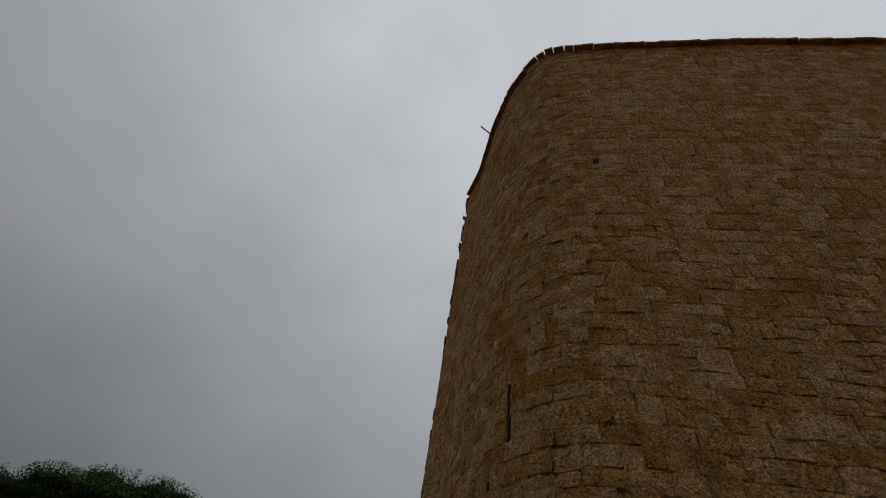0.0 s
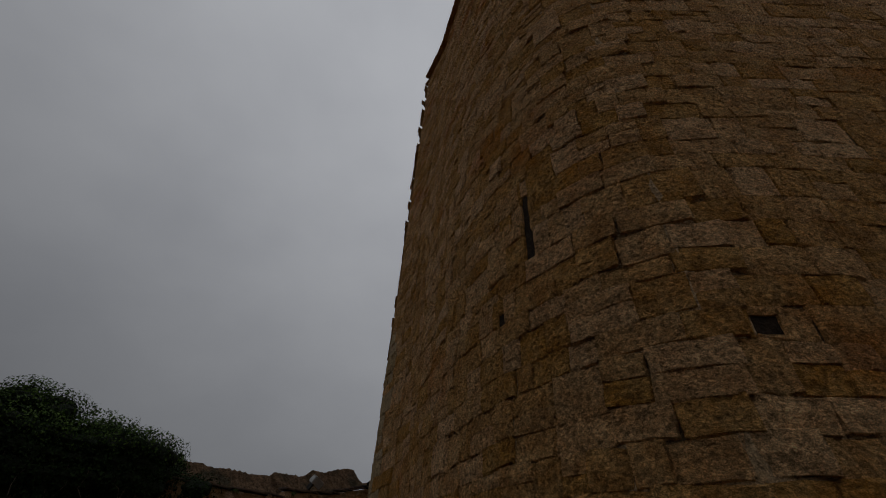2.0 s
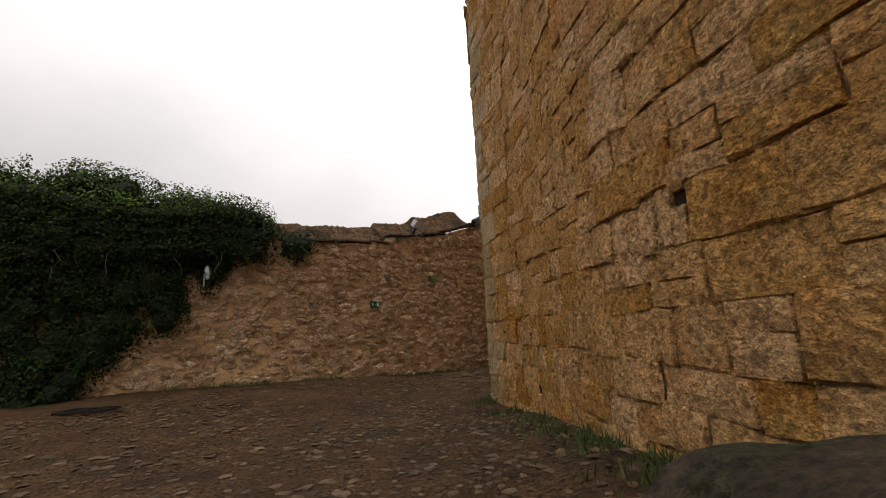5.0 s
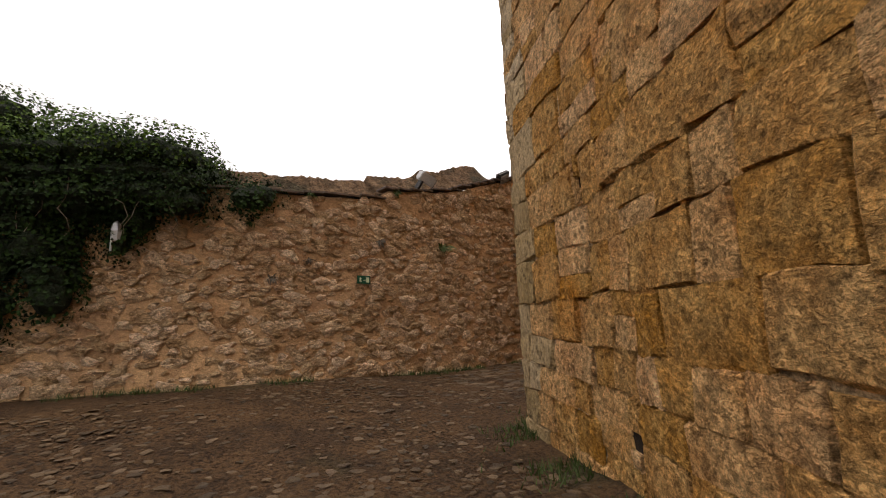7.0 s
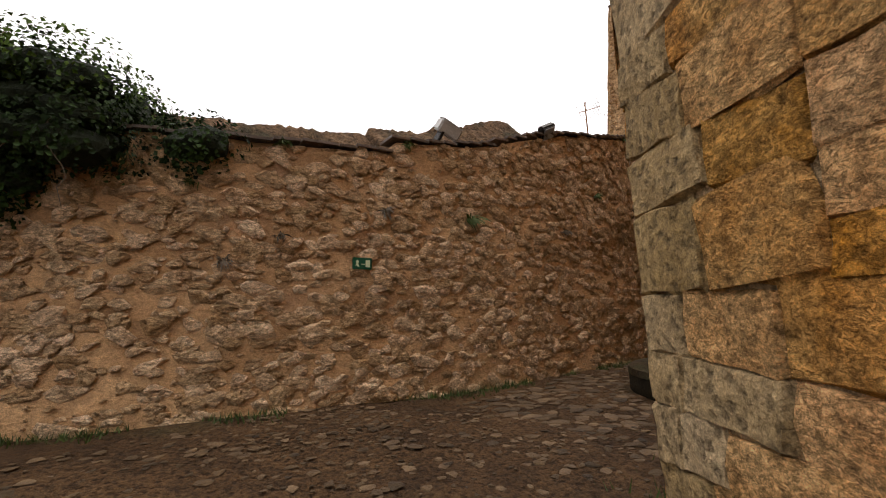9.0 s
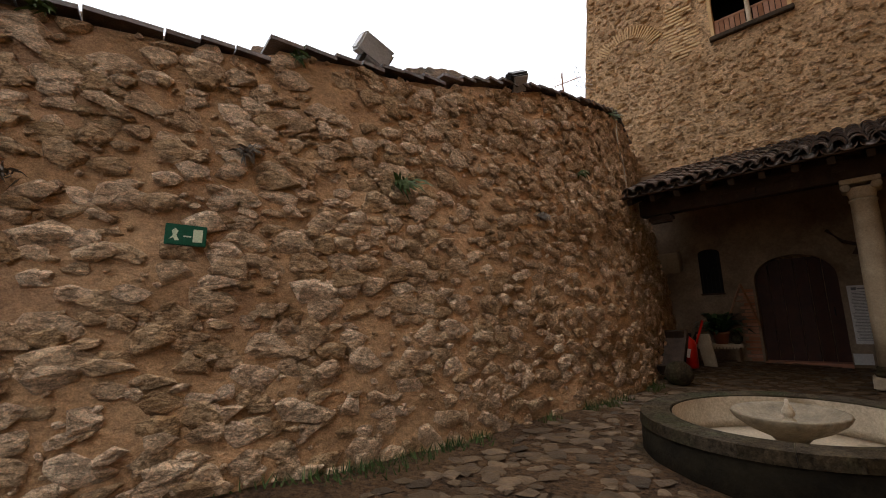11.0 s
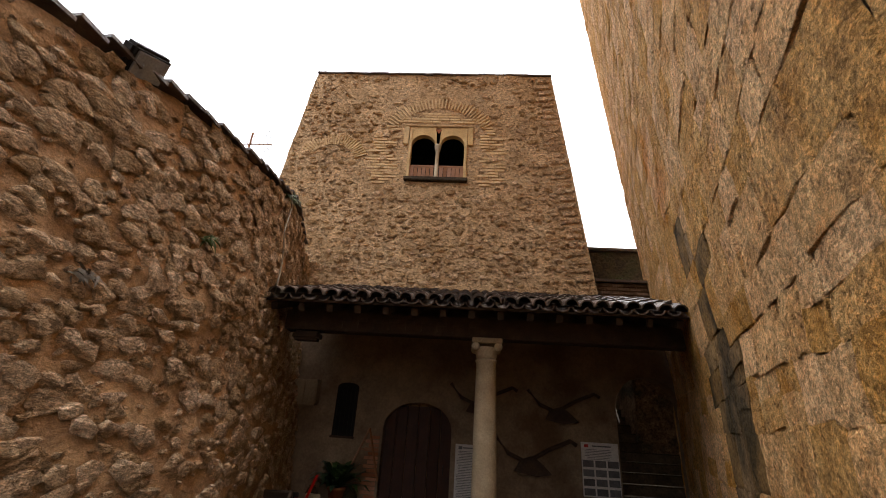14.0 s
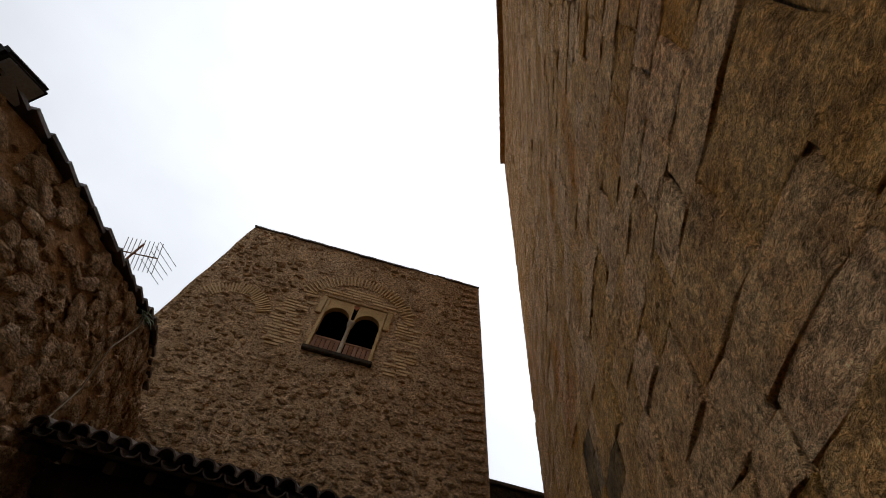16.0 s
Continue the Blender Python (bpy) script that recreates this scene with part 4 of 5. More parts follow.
def porch_roof():
    r = thing("porch_roof", "sloping porch roof of dark wet curved tiles on timber beams", "roof")
    x0, x1, y0, y1, z0, z1 = -2.95, 3.3, 4.5, 7.75, 3.29, 4.42
    part("beam", box_bm((0.28, 5.34, 3.18), (6.25, 0.26, 0.3), 0.012), M_WOOD, r, "dark carved front beam")
    part("fascia", box_bm((0.3, 5.42, 3.45), (6.3, 0.05, 0.34), 0.006), M_WOOD, r, "dark boarding over the beam")
    for k in range(9):
        bm = box_bm((-1.9 + 0.24 * k, 5.2, 3.2 + 0.015 * (k % 2)), (0.15, 0.03, 0.06), 0.006)
        box_bm((-1.97 + 0.24 * k, 5.2, 3.13), (0.03, 0.03, 0.1), 0.004, bm=bm)
        part("carving", bm, M_WOOD, r)
    part("bracket", box_bm((-2.5, 5.32, 2.95), (0.42, 0.22, 0.14), 0.04), M_WOOD, r)
    slope = math.degrees(math.atan2(z1 - z0, y1 - y0))
    for k in range(16):
        x = x0 + 0.15 + (x1 - x0 - 0.3) * k / 15
        part("rafter", box_bm((x, (y0 + y1) / 2 + 0.06, (z0 + z1) / 2 - 0.09), (0.09, 3.3, 0.11), 0.01, 0, slope), M_WOOD, r)
    part("boarding", box_bm(((x0 + x1) / 2, (y0 + y1) / 2, (z0 + z1) / 2 - 0.015), (x1 - x0, 3.4, 0.03), 0, 0, slope), M_WOOD, r)
    rnd = random.Random(4)
    seg = 7
    L = 0.42

    def tile_mesh(convex):
        v, f = [], []
        for j, (yy, rad) in enumerate(((0.0, 0.098), (L, 0.08))):
            for th in (0.0, 0.016):
                for k in range(seg):
                    a = math.pi * k / (seg - 1)
                    q = rad - th
                    v.append((q * math.cos(a), yy, (q * math.sin(a) if convex else -q * math.sin(a) * 0.75 + 0.05)))
        for k in range(seg - 1):
            f += [(k, k + 1, 2 * seg + k + 1, 2 * seg + k), (seg + k, 3 * seg + k, 3 * seg + k + 1, seg + k + 1), (k, seg + k, seg + k + 1, k + 1)]
        me = bpy.data.meshes.new("tile")
        me.from_pydata(v, [], f)
        me.materials.append(M_TILE)
        return me

    cover, pan = tile_mesh(True), tile_mesh(False)
    sl = math.atan2(z1 - z0, y1 - y0)
    n = 31
    for i in range(n):
        x = x0 + (x1 - x0) * (i + 0.5) / n
        for j in range(9):
            d = j * 0.385
            for me, off, up in ((pan, 0.0, 0.0), (cover, 0.1, 0.06)):
                if j > 4 and me is pan:
                    continue
                ob = new("tile", me)
                ob.parent = r
                ob.matrix_basis = pose(x + off + rnd.uniform(-0.012, 0.012), y0 - 0.06 + d * math.cos(sl) + rnd.uniform(-0.02, 0.02), z0 + d * math.sin(sl) + up + rnd.uniform(-0.006, 0.012),
                                       math.degrees(sl) - 1.5, rnd.uniform(-3, 3), rnd.uniform(-2.5, 2.5))


porch_roof()


def stairs():
    st = tagged(new("stairs"), "worn dark stone steps behind the archway", "stairs", kind="structure")
    for k in range(13):
        x0, x1 = 2.45, (6.0 if k < 8 else 3.95)
        part("step", box_bm(((x0 + x1) / 2, 7.45 + 0.29 * k + 0.5, 0.16 + 0.19 * k), (x1 - x0, 1.2, 0.19), 0.015), M_STEP, st)
        part("nosing", box_bm(((x0 + x1) / 2, 7.36 + 0.29 * k, 0.245 + 0.19 * k), (x1 - x0, 0.04, 0.025), 0.004), M_FOUNT, st)
    w = tagged(new("wall_stairs"), "rough brown wall closing the stair passage", "wall", kind="structure")
    part("plaster", box_bm((4.3, 11.9, 2.6), (5.6, 0.4, 5.6), 0.02), M_CREST, w)
    part("plaster", box_bm((2.34, 9.8, 2.0), (0.2, 3.8, 4.0), 0.02), M_PLAST, w)
    part("plaster", box_bm((5.55, 10.7, 2.5), (3.2, 1.9, 5.0), 0.03), M_CREST, w)
    part("plaster", box_bm((6.4, 9.2, 2.5), (0.3, 1.1, 5.0), 0.03), M_CREST, w)
    rail = thing("stair_rail", "thin white metal handrail by the steps", "handrail")
    part("rail", tube([(3.25, 8.9, 2.15), (3.4, 9.7, 2.7)], 0.016), M_WHITE, rail)
    for y, z in ((9.0, 1.15), (9.6, 1.6)):
        part("post", tube([(3.0 + 0.17 * (y - 7.9), y, z), (3.0 + 0.17 * (y - 7.9), y, z + 1.1)], 0.015), M_WHITE, rail)


stairs()
pier = tagged(new("wall_porch_end"), "plastered end wall between porch and keep", "wall", kind="structure")
part("plaster", box_bm((3.5, 5.85, 1.65), (0.24, 1.7, 3.5), 0.03, -17), M_PLASTP, pier)

# ---- garden wall between the towers ----
gw = tagged(new("wall_garden"), "low far stone wall with a tile coping and weeds", "wall", kind="structure")
part("masonry", box_bm((3.6, 9.75, 4.9), (4.0, 0.4, 3.0), 0.03), M_ROCK, gw)
par = part("masonry", box_bm((3.5, 8.3, 4.6), (2.4, 0.3, 0.85), 0.02), M_BRICKD, gw, "dark brick parapet")
for j in range(9):
    for i in range(9):
        part("brick", box_bm((2.45 + 0.26 * i + 0.13 * (j % 2), 8.14, 4.24 + 0.09 * j), (0.24, 0.05, 0.065), 0.008), M_BRICKD, par)
part("coping", box_bm((3.5, 8.24, 5.07), (2.5, 0.46, 0.06), 0.015, 0, 8), M_TILE, gw)
part("coping", box_bm((3.6, 9.7, 6.43), (4.1, 0.5, 0.08), 0.015), M_TILE, gw)


# ---- fountain ----
def fountain():
    cx, cy = -0.48, 1.2
    g0 = 0.02
    f = thing("fountain", "round stone fountain with a dark side and pale basin", "fountain")
    part("outer_wall", lathe([(1.08, 0), (1.1, 0.05), (1.09, 0.33), (0.855, 0.33), (0.855, 0.04)], 64, (cx, cy, g0)), M_FDARK, f, "dark outer wall", True)
    n = 22
    for k in range(n):
        a0, a1 = 2 * math.pi * k / n + 0.002, 2 * math.pi * (k + 1) / n - 0.002
        bm = bmesh.new()
        lo, hi = [], []
        for r in (0.84, 1.1):
            for q in range(4):
                a = a0 + (a1 - a0) * q / 3
                lo.append(bm.verts.new((cx + r * math.cos(a), cy + r * math.sin(a), g0 + 0.33)))
                hi.append(bm.verts.new((cx + (r + (0.012 if r < 1 else -0.012)) * math.cos(a), cy + (r + (0.012 if r < 1 else -0.012)) * math.sin(a), g0 + 0.415)))
        for q in range(3):
            bm.faces.new((hi[q], hi[q + 1], hi[q + 5], hi[q + 4]))
            bm.faces.new((lo[q], lo[q + 1], hi[q + 1], hi[q]))
            bm.faces.new((lo[q + 5], lo[q + 4], hi[q + 4], hi[q + 5]))
        bm.faces.new((lo[0], hi[0], hi[4], lo[4]))
        bm.faces.new((hi[3], lo[3], lo[7], hi[7]))
        bmesh.ops.recalc_face_normals(bm, faces=bm.faces)
        part("rim_stone", bm, M_FOUNT, f)
    bm = bmesh.new()
    seg = 64
    rings = []
    for r, z in ((0.836, 0.405), (0.83, 0.2), (0.8, 0.13), (0.0001, 0.12)):
        rings.append([bm.verts.new((cx + r * math.cos(2 * math.pi * k / seg), cy + r * math.sin(2 * math.pi * k / seg), g0 + z)) for k in range(seg)])
    for a, b in zip(rings, rings[1:]):
        for k in range(seg):
            bm.faces.new((a[k], b[k], b[(k + 1) % seg], a[(k + 1) % seg]))
    bmesh.ops.recalc_face_normals(bm, faces=bm.faces)
    bmesh.ops.reverse_faces(bm, faces=[q for q in bm.faces if q.normal.z < -0.5])
    part("basin", bm, M_MARBLE, f, "pale cream basin lining", True)
    bowl = lathe([(0.1, 0.1), (0.09, 0.2), (0.13, 0.25), (0.25, 0.31), (0.35, 0.385), (0.375, 0.43), (0.365, 0.445), (0.335, 0.425), (0.24, 0.37), (0.1, 0.345), (0.02, 0.345)], 72, (cx, cy, g0), 0.06, 24)
    bowl = part("bowl", bowl, M_BOWL, f, "scalloped marble bowl", True)
    part("spout", lathe([(0.05, 0), (0.05, 0.03), (0.025, 0.05), (0.045, 0.075), (0.045, 0.1), (0.018, 0.15), (0.01, 0.19)], 16, (cx, cy, g0 + 0.345)), M_MARBLE, bowl, "", True)


fountain()


# ---- cobbles ----
def cobbles():
    """Flat worn stones bedded in the earth, denser round the fountain and along the way."""
    r = random.Random(17)
    out = []
    y = -15.0
    while y < 7.5:
        x = -3.2 + r.uniform(0, 0.2)
        while x < 10.5:
            w = r.choice((r.uniform(0.05, 0.12), r.uniform(0.08, 0.2))) * (1.35 if y > -1.5 else 0.7)
            px, py = x + r.uniform(-0.05, 0.05), y + r.uniform(-0.06, 0.06)
            edge = -2.45 - 0.02 * abs(py) if py > -2.5 else -2.9 - 0.42 * (-2.5 - py)
            k = noise.noise(Vector((px * 0.55, py * 0.55, 9)))
            dense = 0.85 if py > -1.5 else 0.55 + 0.9 * k
            inside_keep = px > 0.2 and ((py < -2.7 and py > -2.75 - 0.77 * (px - 0.39)) or (py >= -2.7 and px > 0.42 + 0.32 * (py + 2.7)))
            in_fount = (px + 0.48) ** 2 + (py - 1.2) ** 2 < 1.18 ** 2
            if px > edge and not inside_keep and not in_fount and r.random() < dense and (px < 4 or py < -5):
                m = pose(px, py, ground_z(px, py) + 0.03 * noise.noise(Vector((px * 0.9, py * 0.9, 0))) - 0.004 + r.uniform(-0.006, 0.008), -90 + r.uniform(-4, 4), r.uniform(-4, 4), 0)
                m = Matrix.Translation(m.translation) @ pose(0, 0, 0, 0, 0, r.uniform(0, 360)) @ pose(0, 0, 0, -90 + r.uniform(-2, 2), r.uniform(-2, 2), 0)
                out.append((r.randrange(24), m @ Matrix.Diagonal((w * r.uniform(0.9, 1.5), 0.026, w, 1))))
            x += w + r.uniform(0.0, 0.06)
        y += r.uniform(0.08, 0.13)
    lay(out, ROCKS, "cobble", M_COB, M_COB_FAR, ground, lambda p: abs(p.y - 2.6) + abs(p.x + 0.3) * 0.6)


cobbles()


# ---- plants ----
def leaf_cloud(name, centers, per, size, material, parent, seed, droop=0.3, shell=0.55):
    """Many small folded leaves round the given (centre, radii)."""
    r = random.Random(seed)
    vs, fs = [], []
    for c, rad in centers:
        for _ in range(per):
            u = Vector((r.gauss(0, 1), r.gauss(0, 1), r.gauss(0, 1))).normalized()
            k = shell + (1.12 - shell) * r.random() ** 0.6
            p = Vector((c[0] + u.x * rad[0] * k, c[1] + u.y * rad[1] * k, c[2] + u.z * rad[2] * k))
            p += 0.1 * noise.noise_vector(p * 2.2)
            nrm = (u + Vector((r.uniform(-0.6, 0.6), r.uniform(-0.6, 0.6), r.uniform(-0.2, 0.9)))).normalized()
            d = nrm.orthogonal().normalized()
            d = (Matrix.Rotation(r.uniform(0, 6.28), 3, nrm) @ d)
            d.z -= droop
            d.normalize()
            w = nrm.cross(d).normalized()
            sz = size * r.uniform(0.6, 1.35)
            b = len(vs)
            vs += [tuple(p), tuple(p + d * sz * 0.45 + w * sz * 0.42 + nrm * sz * 0.1), tuple(p + d * sz * 1.05 - nrm * sz * 0.1), tuple(p + d * sz * 0.45 - w * sz * 0.42 + nrm * sz * 0.1)]
            fs += [(b, b + 1, b + 2), (b, b + 2, b + 3)]
    return mesh_ob(name, vs, fs, material, parent)


def ivy():
    iv = thing("ivy", "dense dark green ivy hanging over the courtyard wall", "climbing plant")
    r = random.Random(8)
    cs = []
    y = -4.1
    while y > -13:
        s = min((abs(WALL.at(k * 0.1)[0].y - y), k * 0.1) for k in range(int(WALL.length * 10)))[1]
        t = wall_top(y)
        crown = float(np.interp(y, (-13, -11, -9, -7.6, -6.9, -6.2, -5.4, -4.9, -4.5, -4.1), (0.2, 0.4, 1.2, 1.15, 0.85, 0.95, 0.55, 0.25, 0.15, 0.05)))
        low = float(np.interp(y, (-14, -8.4, -7.6, -6.8, -6.1, -5.5, -4.7, -3.8), (0.2, 0.3, 0.85, 1.55, 2.3, 2.95, 3.45, 3.52)))
        z = low
        while z < t + crown:
            p, d, n = wall_point(s, min(z, t))
            thick = (0.36 if z < t - 0.4 else 0.55) * (1 if y < -6.3 else 0.75)
            back = -0.35 if y > -4.9 else thick * 0.35 if z < t - 0.1 else -0.1 if z < t + 0.3 * crown else r.uniform(-0.9, -0.3)
            c = p + n * (back + r.uniform(-0.08, 0.1)) + d * r.uniform(-0.15, 0.15)
            cs.append(((c.x, c.y, z + r.uniform(-0.1, 0.1)), (thick * r.uniform(0.8, 1.2), thick * r.uniform(0.8, 1.2), 0.34 * r.uniform(0.8, 1.25))))
            if abs(z - t) < 0.55 and y < -4.9:
                cs.append(((p.x + n.x * 0.3, p.y + n.y * 0.3, z), (0.5, 0.5, 0.34)))
            if back < -0.2:
                cs.append(((c.x + r.uniform(0.0, 0.5), c.y, z - 0.15), (thick, thick, 0.34)))
            z += 0.34
        y -= 0.36
    # near-black blobs inside the leaves stand in for the shade of the ivy's depth
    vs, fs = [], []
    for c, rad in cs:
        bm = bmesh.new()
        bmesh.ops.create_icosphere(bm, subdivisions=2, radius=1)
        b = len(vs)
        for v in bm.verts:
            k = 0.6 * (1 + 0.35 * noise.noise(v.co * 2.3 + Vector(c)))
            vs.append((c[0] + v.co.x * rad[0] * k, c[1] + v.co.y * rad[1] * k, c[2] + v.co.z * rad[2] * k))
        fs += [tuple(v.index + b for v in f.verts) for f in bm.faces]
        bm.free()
    tagged(mesh_ob("inner_shade_mass", vs, fs, M_LEAFIN, iv), kind="stuff")
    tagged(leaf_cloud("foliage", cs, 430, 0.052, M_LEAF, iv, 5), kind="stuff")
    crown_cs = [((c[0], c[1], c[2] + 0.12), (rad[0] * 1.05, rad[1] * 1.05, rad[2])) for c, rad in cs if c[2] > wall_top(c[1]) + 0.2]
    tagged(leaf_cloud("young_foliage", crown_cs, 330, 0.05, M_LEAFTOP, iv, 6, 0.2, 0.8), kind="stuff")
    for k in range(14):
        y = -5.2 - 0.35 * k + r.uniform(-0.1, 0.1)
        s = min((abs(WALL.at(q * 0.1)[0].y - y), q * 0.1) for q in range(int(WALL.length * 10)))[1]
        p, d, n = wall_point(s, wall_top(y) - 0.1)
        pts = [p + n * 0.5]
        for q in range(6):
            pts.append(pts[-1] + Vector((r.uniform(-0.06, 0.1), r.uniform(-0.1, 0.1), -r.uniform(0.08, 0.2))))
        part("stem", tube(pts, 0.008, 5, 0.4), M_TWIG, iv)
    for k in range(10):
        y = -5.3 - 0.7 * k
        s = min((abs(WALL.at(q * 0.1)[0].y - y), q * 0.1) for q in range(int(WALL.length * 10)))[1]
        p, d, n = wall_point(s, wall_top(y))
        crown = float(np.interp(y, (-13, -11, -9, -7.6, -6.9, -6.2, -5.4, -4.9, -4.5, -4.1), (0.2, 0.4, 1.2, 1.15, 0.85, 0.95, 0.55, 0.25, 0.15, 0.05)))
        a = Vector((p.x, p.y, wall_top(y) + crown - 0.05))
        b = a + Vector((r.uniform(-0.1, 0.1), r.uniform(-0.15, 0.15), 0.32))
        part("shoot", tube([a, (a + b) / 2 + Vector((0.03, 0, 0)), b], 0.008, 5, 0.4), M_TWIG, iv)
        sprig = leaf_cloud("sprig", [((a + b) / 2, (0.1, 0.1, 0.22))], 60, 0.05, M_LEAFTOP, iv, 50 + k, 0.1, 0.2)
        tagged(sprig, kind="stuff")


ivy()


def tuft(x, y, z, nrm, name, label, cat, n, size, seed, mat_, hang=0.0):
    t = thing(name, label, cat)
    r = random.Random(seed)
    vs, fs = [], []
    for _ in range(n):
        d = (Vector(nrm) + Vector((r.gauss(0, 0.6), r.gauss(0, 0.6), r.gauss(0.1 - hang, 0.5)))).normalized()
        w = d.orthogonal().normalized() * size * 0.07
        o = Vector((x, y, z)) + Vector((r.gauss(0, 1), r.gauss(0, 1), r.gauss(0, 0.4))) * size * 0.25
        L = size * r.uniform(0.5, 1.1)
        tip = o + d * L - Vector((0, 0, L * 0.25))
        b = len(vs)
        vs += [tuple(o - w), tuple(o + w), tuple(o + d * L * 0.55 + w * 0.8), tuple(tip), tuple(o + d * L * 0.55 - w * 0.8)]
        fs += [(b, b + 1, b + 2, b + 4), (b + 4, b + 2, b + 3)]
    mesh_ob("leaves", vs, fs, mat_, t)
    return t


def on_wall(y, z, out=0.02):
    s = min((abs(WALL.at(q * 0.05)[0].y - y), q * 0.05) for q in range(int(WALL.length * 20)))[1]
    p, d, n = wall_point(s, z)
    return p + n * out, d, n


for i, (y, z, n, size, m_, lab) in enumerate(((-0.62, 2.66, 60, 0.2, M_GRASS, "green fern tuft growing from the rubble wall"), (-2.05, 2.7, 60, 0.16, M_TWIG, "dry brown weed tuft in the rubble wall"),
                                           (-3.35, 2.3, 40, 0.13, M_TWIG, "dry brown weed tuft in the rubble wall"), (-3.95, 2.0, 40, 0.14, M_TWIG, "dry brown weed tuft in the rubble wall"),
                                           (-4.3, 2.9, 36, 0.12, M_GRASS, "green weed tuft in the rubble wall"), (1.6, 2.6, 40, 0.14, M_TWIG, "dry brown weed tuft in the rubble wall"),
                                           (2.8, 3.4, 36, 0.14, M_GRASS, "green weed tuft in the rubble wall"), (-3.3, 3.5, 36, 0.14, M_GRASS, "yellow green weeds on the wall top"),
                                           (-1.6, 3.74, 40, 0.13, M_GRASS, "yellow green weeds on the wall top"), (4.9, 5.1, 50, 0.18, M_GRASS, "green weeds on the wall top"))):
    p, d, nn = on_wall(y, z, 0.03)
    tuft(p.x, p.y, p.z, nn, "wall_weed", lab, "weed", n, size, 60 + i, m_, 0.2)


def grass_strip():
    """Short grass and moss along the feet of the walls."""
    r = random.Random(12)
    vs, fs = [], []

    def blade(o, L):
        d = Vector((r.gauss(0, 0.45), r.gauss(0, 0.45), 1)).normalized()
        w = Vector((r.uniform(-1, 1), r.uniform(-1, 1), 0)).normalized() * L * 0.08
        b = len(vs)
        vs.extend([tuple(o - w), tuple(o + w), tuple(o + d * L)])
        fs.append((b, b + 1, b + 2))

    for _ in range(5200):
        s = r.uniform(keep_s(7.6), S_CORNER + 3.5)
        q, d, n = KEEP.at(s)
        p = q + n * (0.04 + abs(r.gauss(0, 0.22)))
        if noise.noise(Vector((p.x * 1.4, p.y * 1.4, 4))) > -0.15:
            p.z = ground_z(p.x, p.y) - 0.01
            blade(p, r.uniform(0.04, 0.13))
    for _ in range(3600):
        y = r.uniform(-8.5, 4.5)
        p, d, n = on_wall(y, 0.3, 0.05 + abs(r.gauss(0, 0.12)))
        if noise.noise(Vector((p.x * 1.2, p.y * 1.2, 7))) > 0.02:
            p.z = ground_z(p.x, p.y) - 0.01
            blade(p, r.uniform(0.03, 0.12))
    tagged(mesh_ob("grass", vs, fs, M_GRASS), "short green grass along the feet of the walls", "grass", kind="stuff")


grass_strip()


def garden_greens():
    g = thing("shrub", "green weeds and shrub on the far wall", "shrub")
    tagged(leaf_cloud("foliage", [((3.2 + 0.4 * k, 9.35, 5.25 + 0.12 * (k % 2)), (0.35, 0.2, 0.22)) for k in range(5)], 120, 0.08, M_GRASS, g, 77), kind="stuff")


garden_greens()


# ---- things on the courtyard wall ----
def exit_sign():
    p, d, n = on_wall(-2.42, 1.97, 0.085)
    e = thing("exit_sign", "green emergency exit sign plate on the rubble wall", "sign")
    e.matrix_world = facing(p, d, n, 0.78, 0.78, 0.78, -3)
    part("plate", box_bm((0, 0, 0), (0.32, 0.03, 0.185), 0.006), M_GREEN, e)
    part("door_symbol", box_bm((-0.09, -0.017, 0.0), (0.075, 0.004, 0.115), 0.0), M_CREAM, e)
    part("arrow_symbol", box_bm((-0.01, -0.017, -0.012), (0.06, 0.004, 0.012), 0.0), M_CREAM, e)
    part("pictogram", prism([(0.05, -0.05), (0.075, -0.005), (0.06, 0.03), (0.085, 0.055), (0.11, 0.03), (0.1, -0.01), (0.125, -0.045), (0.095, -0.03), (0.08, -0.055)], -0.019, -0.015), M_CREAM, e)


exit_sign()


def floodlight():
    d, n = WALL.at(WALL.s[4])[1:]
    p = Vector((-3.36, -0.68, 4.0))
    f = thing("floodlight", "ribbed grey floodlight tilted on the wall top", "floodlight")
    f.matrix_world = Matrix.Translation(p + Vector((0, 0, 0.2))) @ facing(Vector((0, 0, 0)), d, n, 0.78, 0.78, 0.78) @ pose(0, 0, 0, 30, -22, 0)
    h = part("housing", box_bm((0, 0, 0), (0.5, 0.3, 0.26), 0.03), M_LAMP, f)
    for k in range(9):
        part("rib", box_bm((0, -0.13 + 0.033 * k, 0.135), (0.46, 0.012, 0.03), 0.003), M_LAMP, h)
    part("glass", box_bm((-0.252, 0, 0), (0.01, 0.26, 0.22), 0.003), M_IRON, f, "dark glass front")
    part("bracket", box_bm((0.1, 0, -0.2), (0.06, 0.26, 0.34), 0.01), M_IRON, f)


floodlight()


def small_flood():
    d, n = WALL.at(WALL.s[4])[1:]
    p = Vector((-3.06, 1.6, 4.56))
    f = thing("small_floodlight", "small dark square floodlight on the wall edge", "floodlight")
    f.matrix_world = Matrix.Translation(p) @ facing(Vector((0, 0, 0)), d, n, 1.4, 1.4, 1.4) @ pose(0, 0, 0, 35, 25, 0)
    part("housing", box_bm((0, 0, 0), (0.3, 0.1, 0.22), 0.02), M_IRON, f)
    part("glass", box_bm((0, -0.055, 0), (0.24, 0.012, 0.16), 0.004), M_GREY, f, "grey glass front")


small_flood()


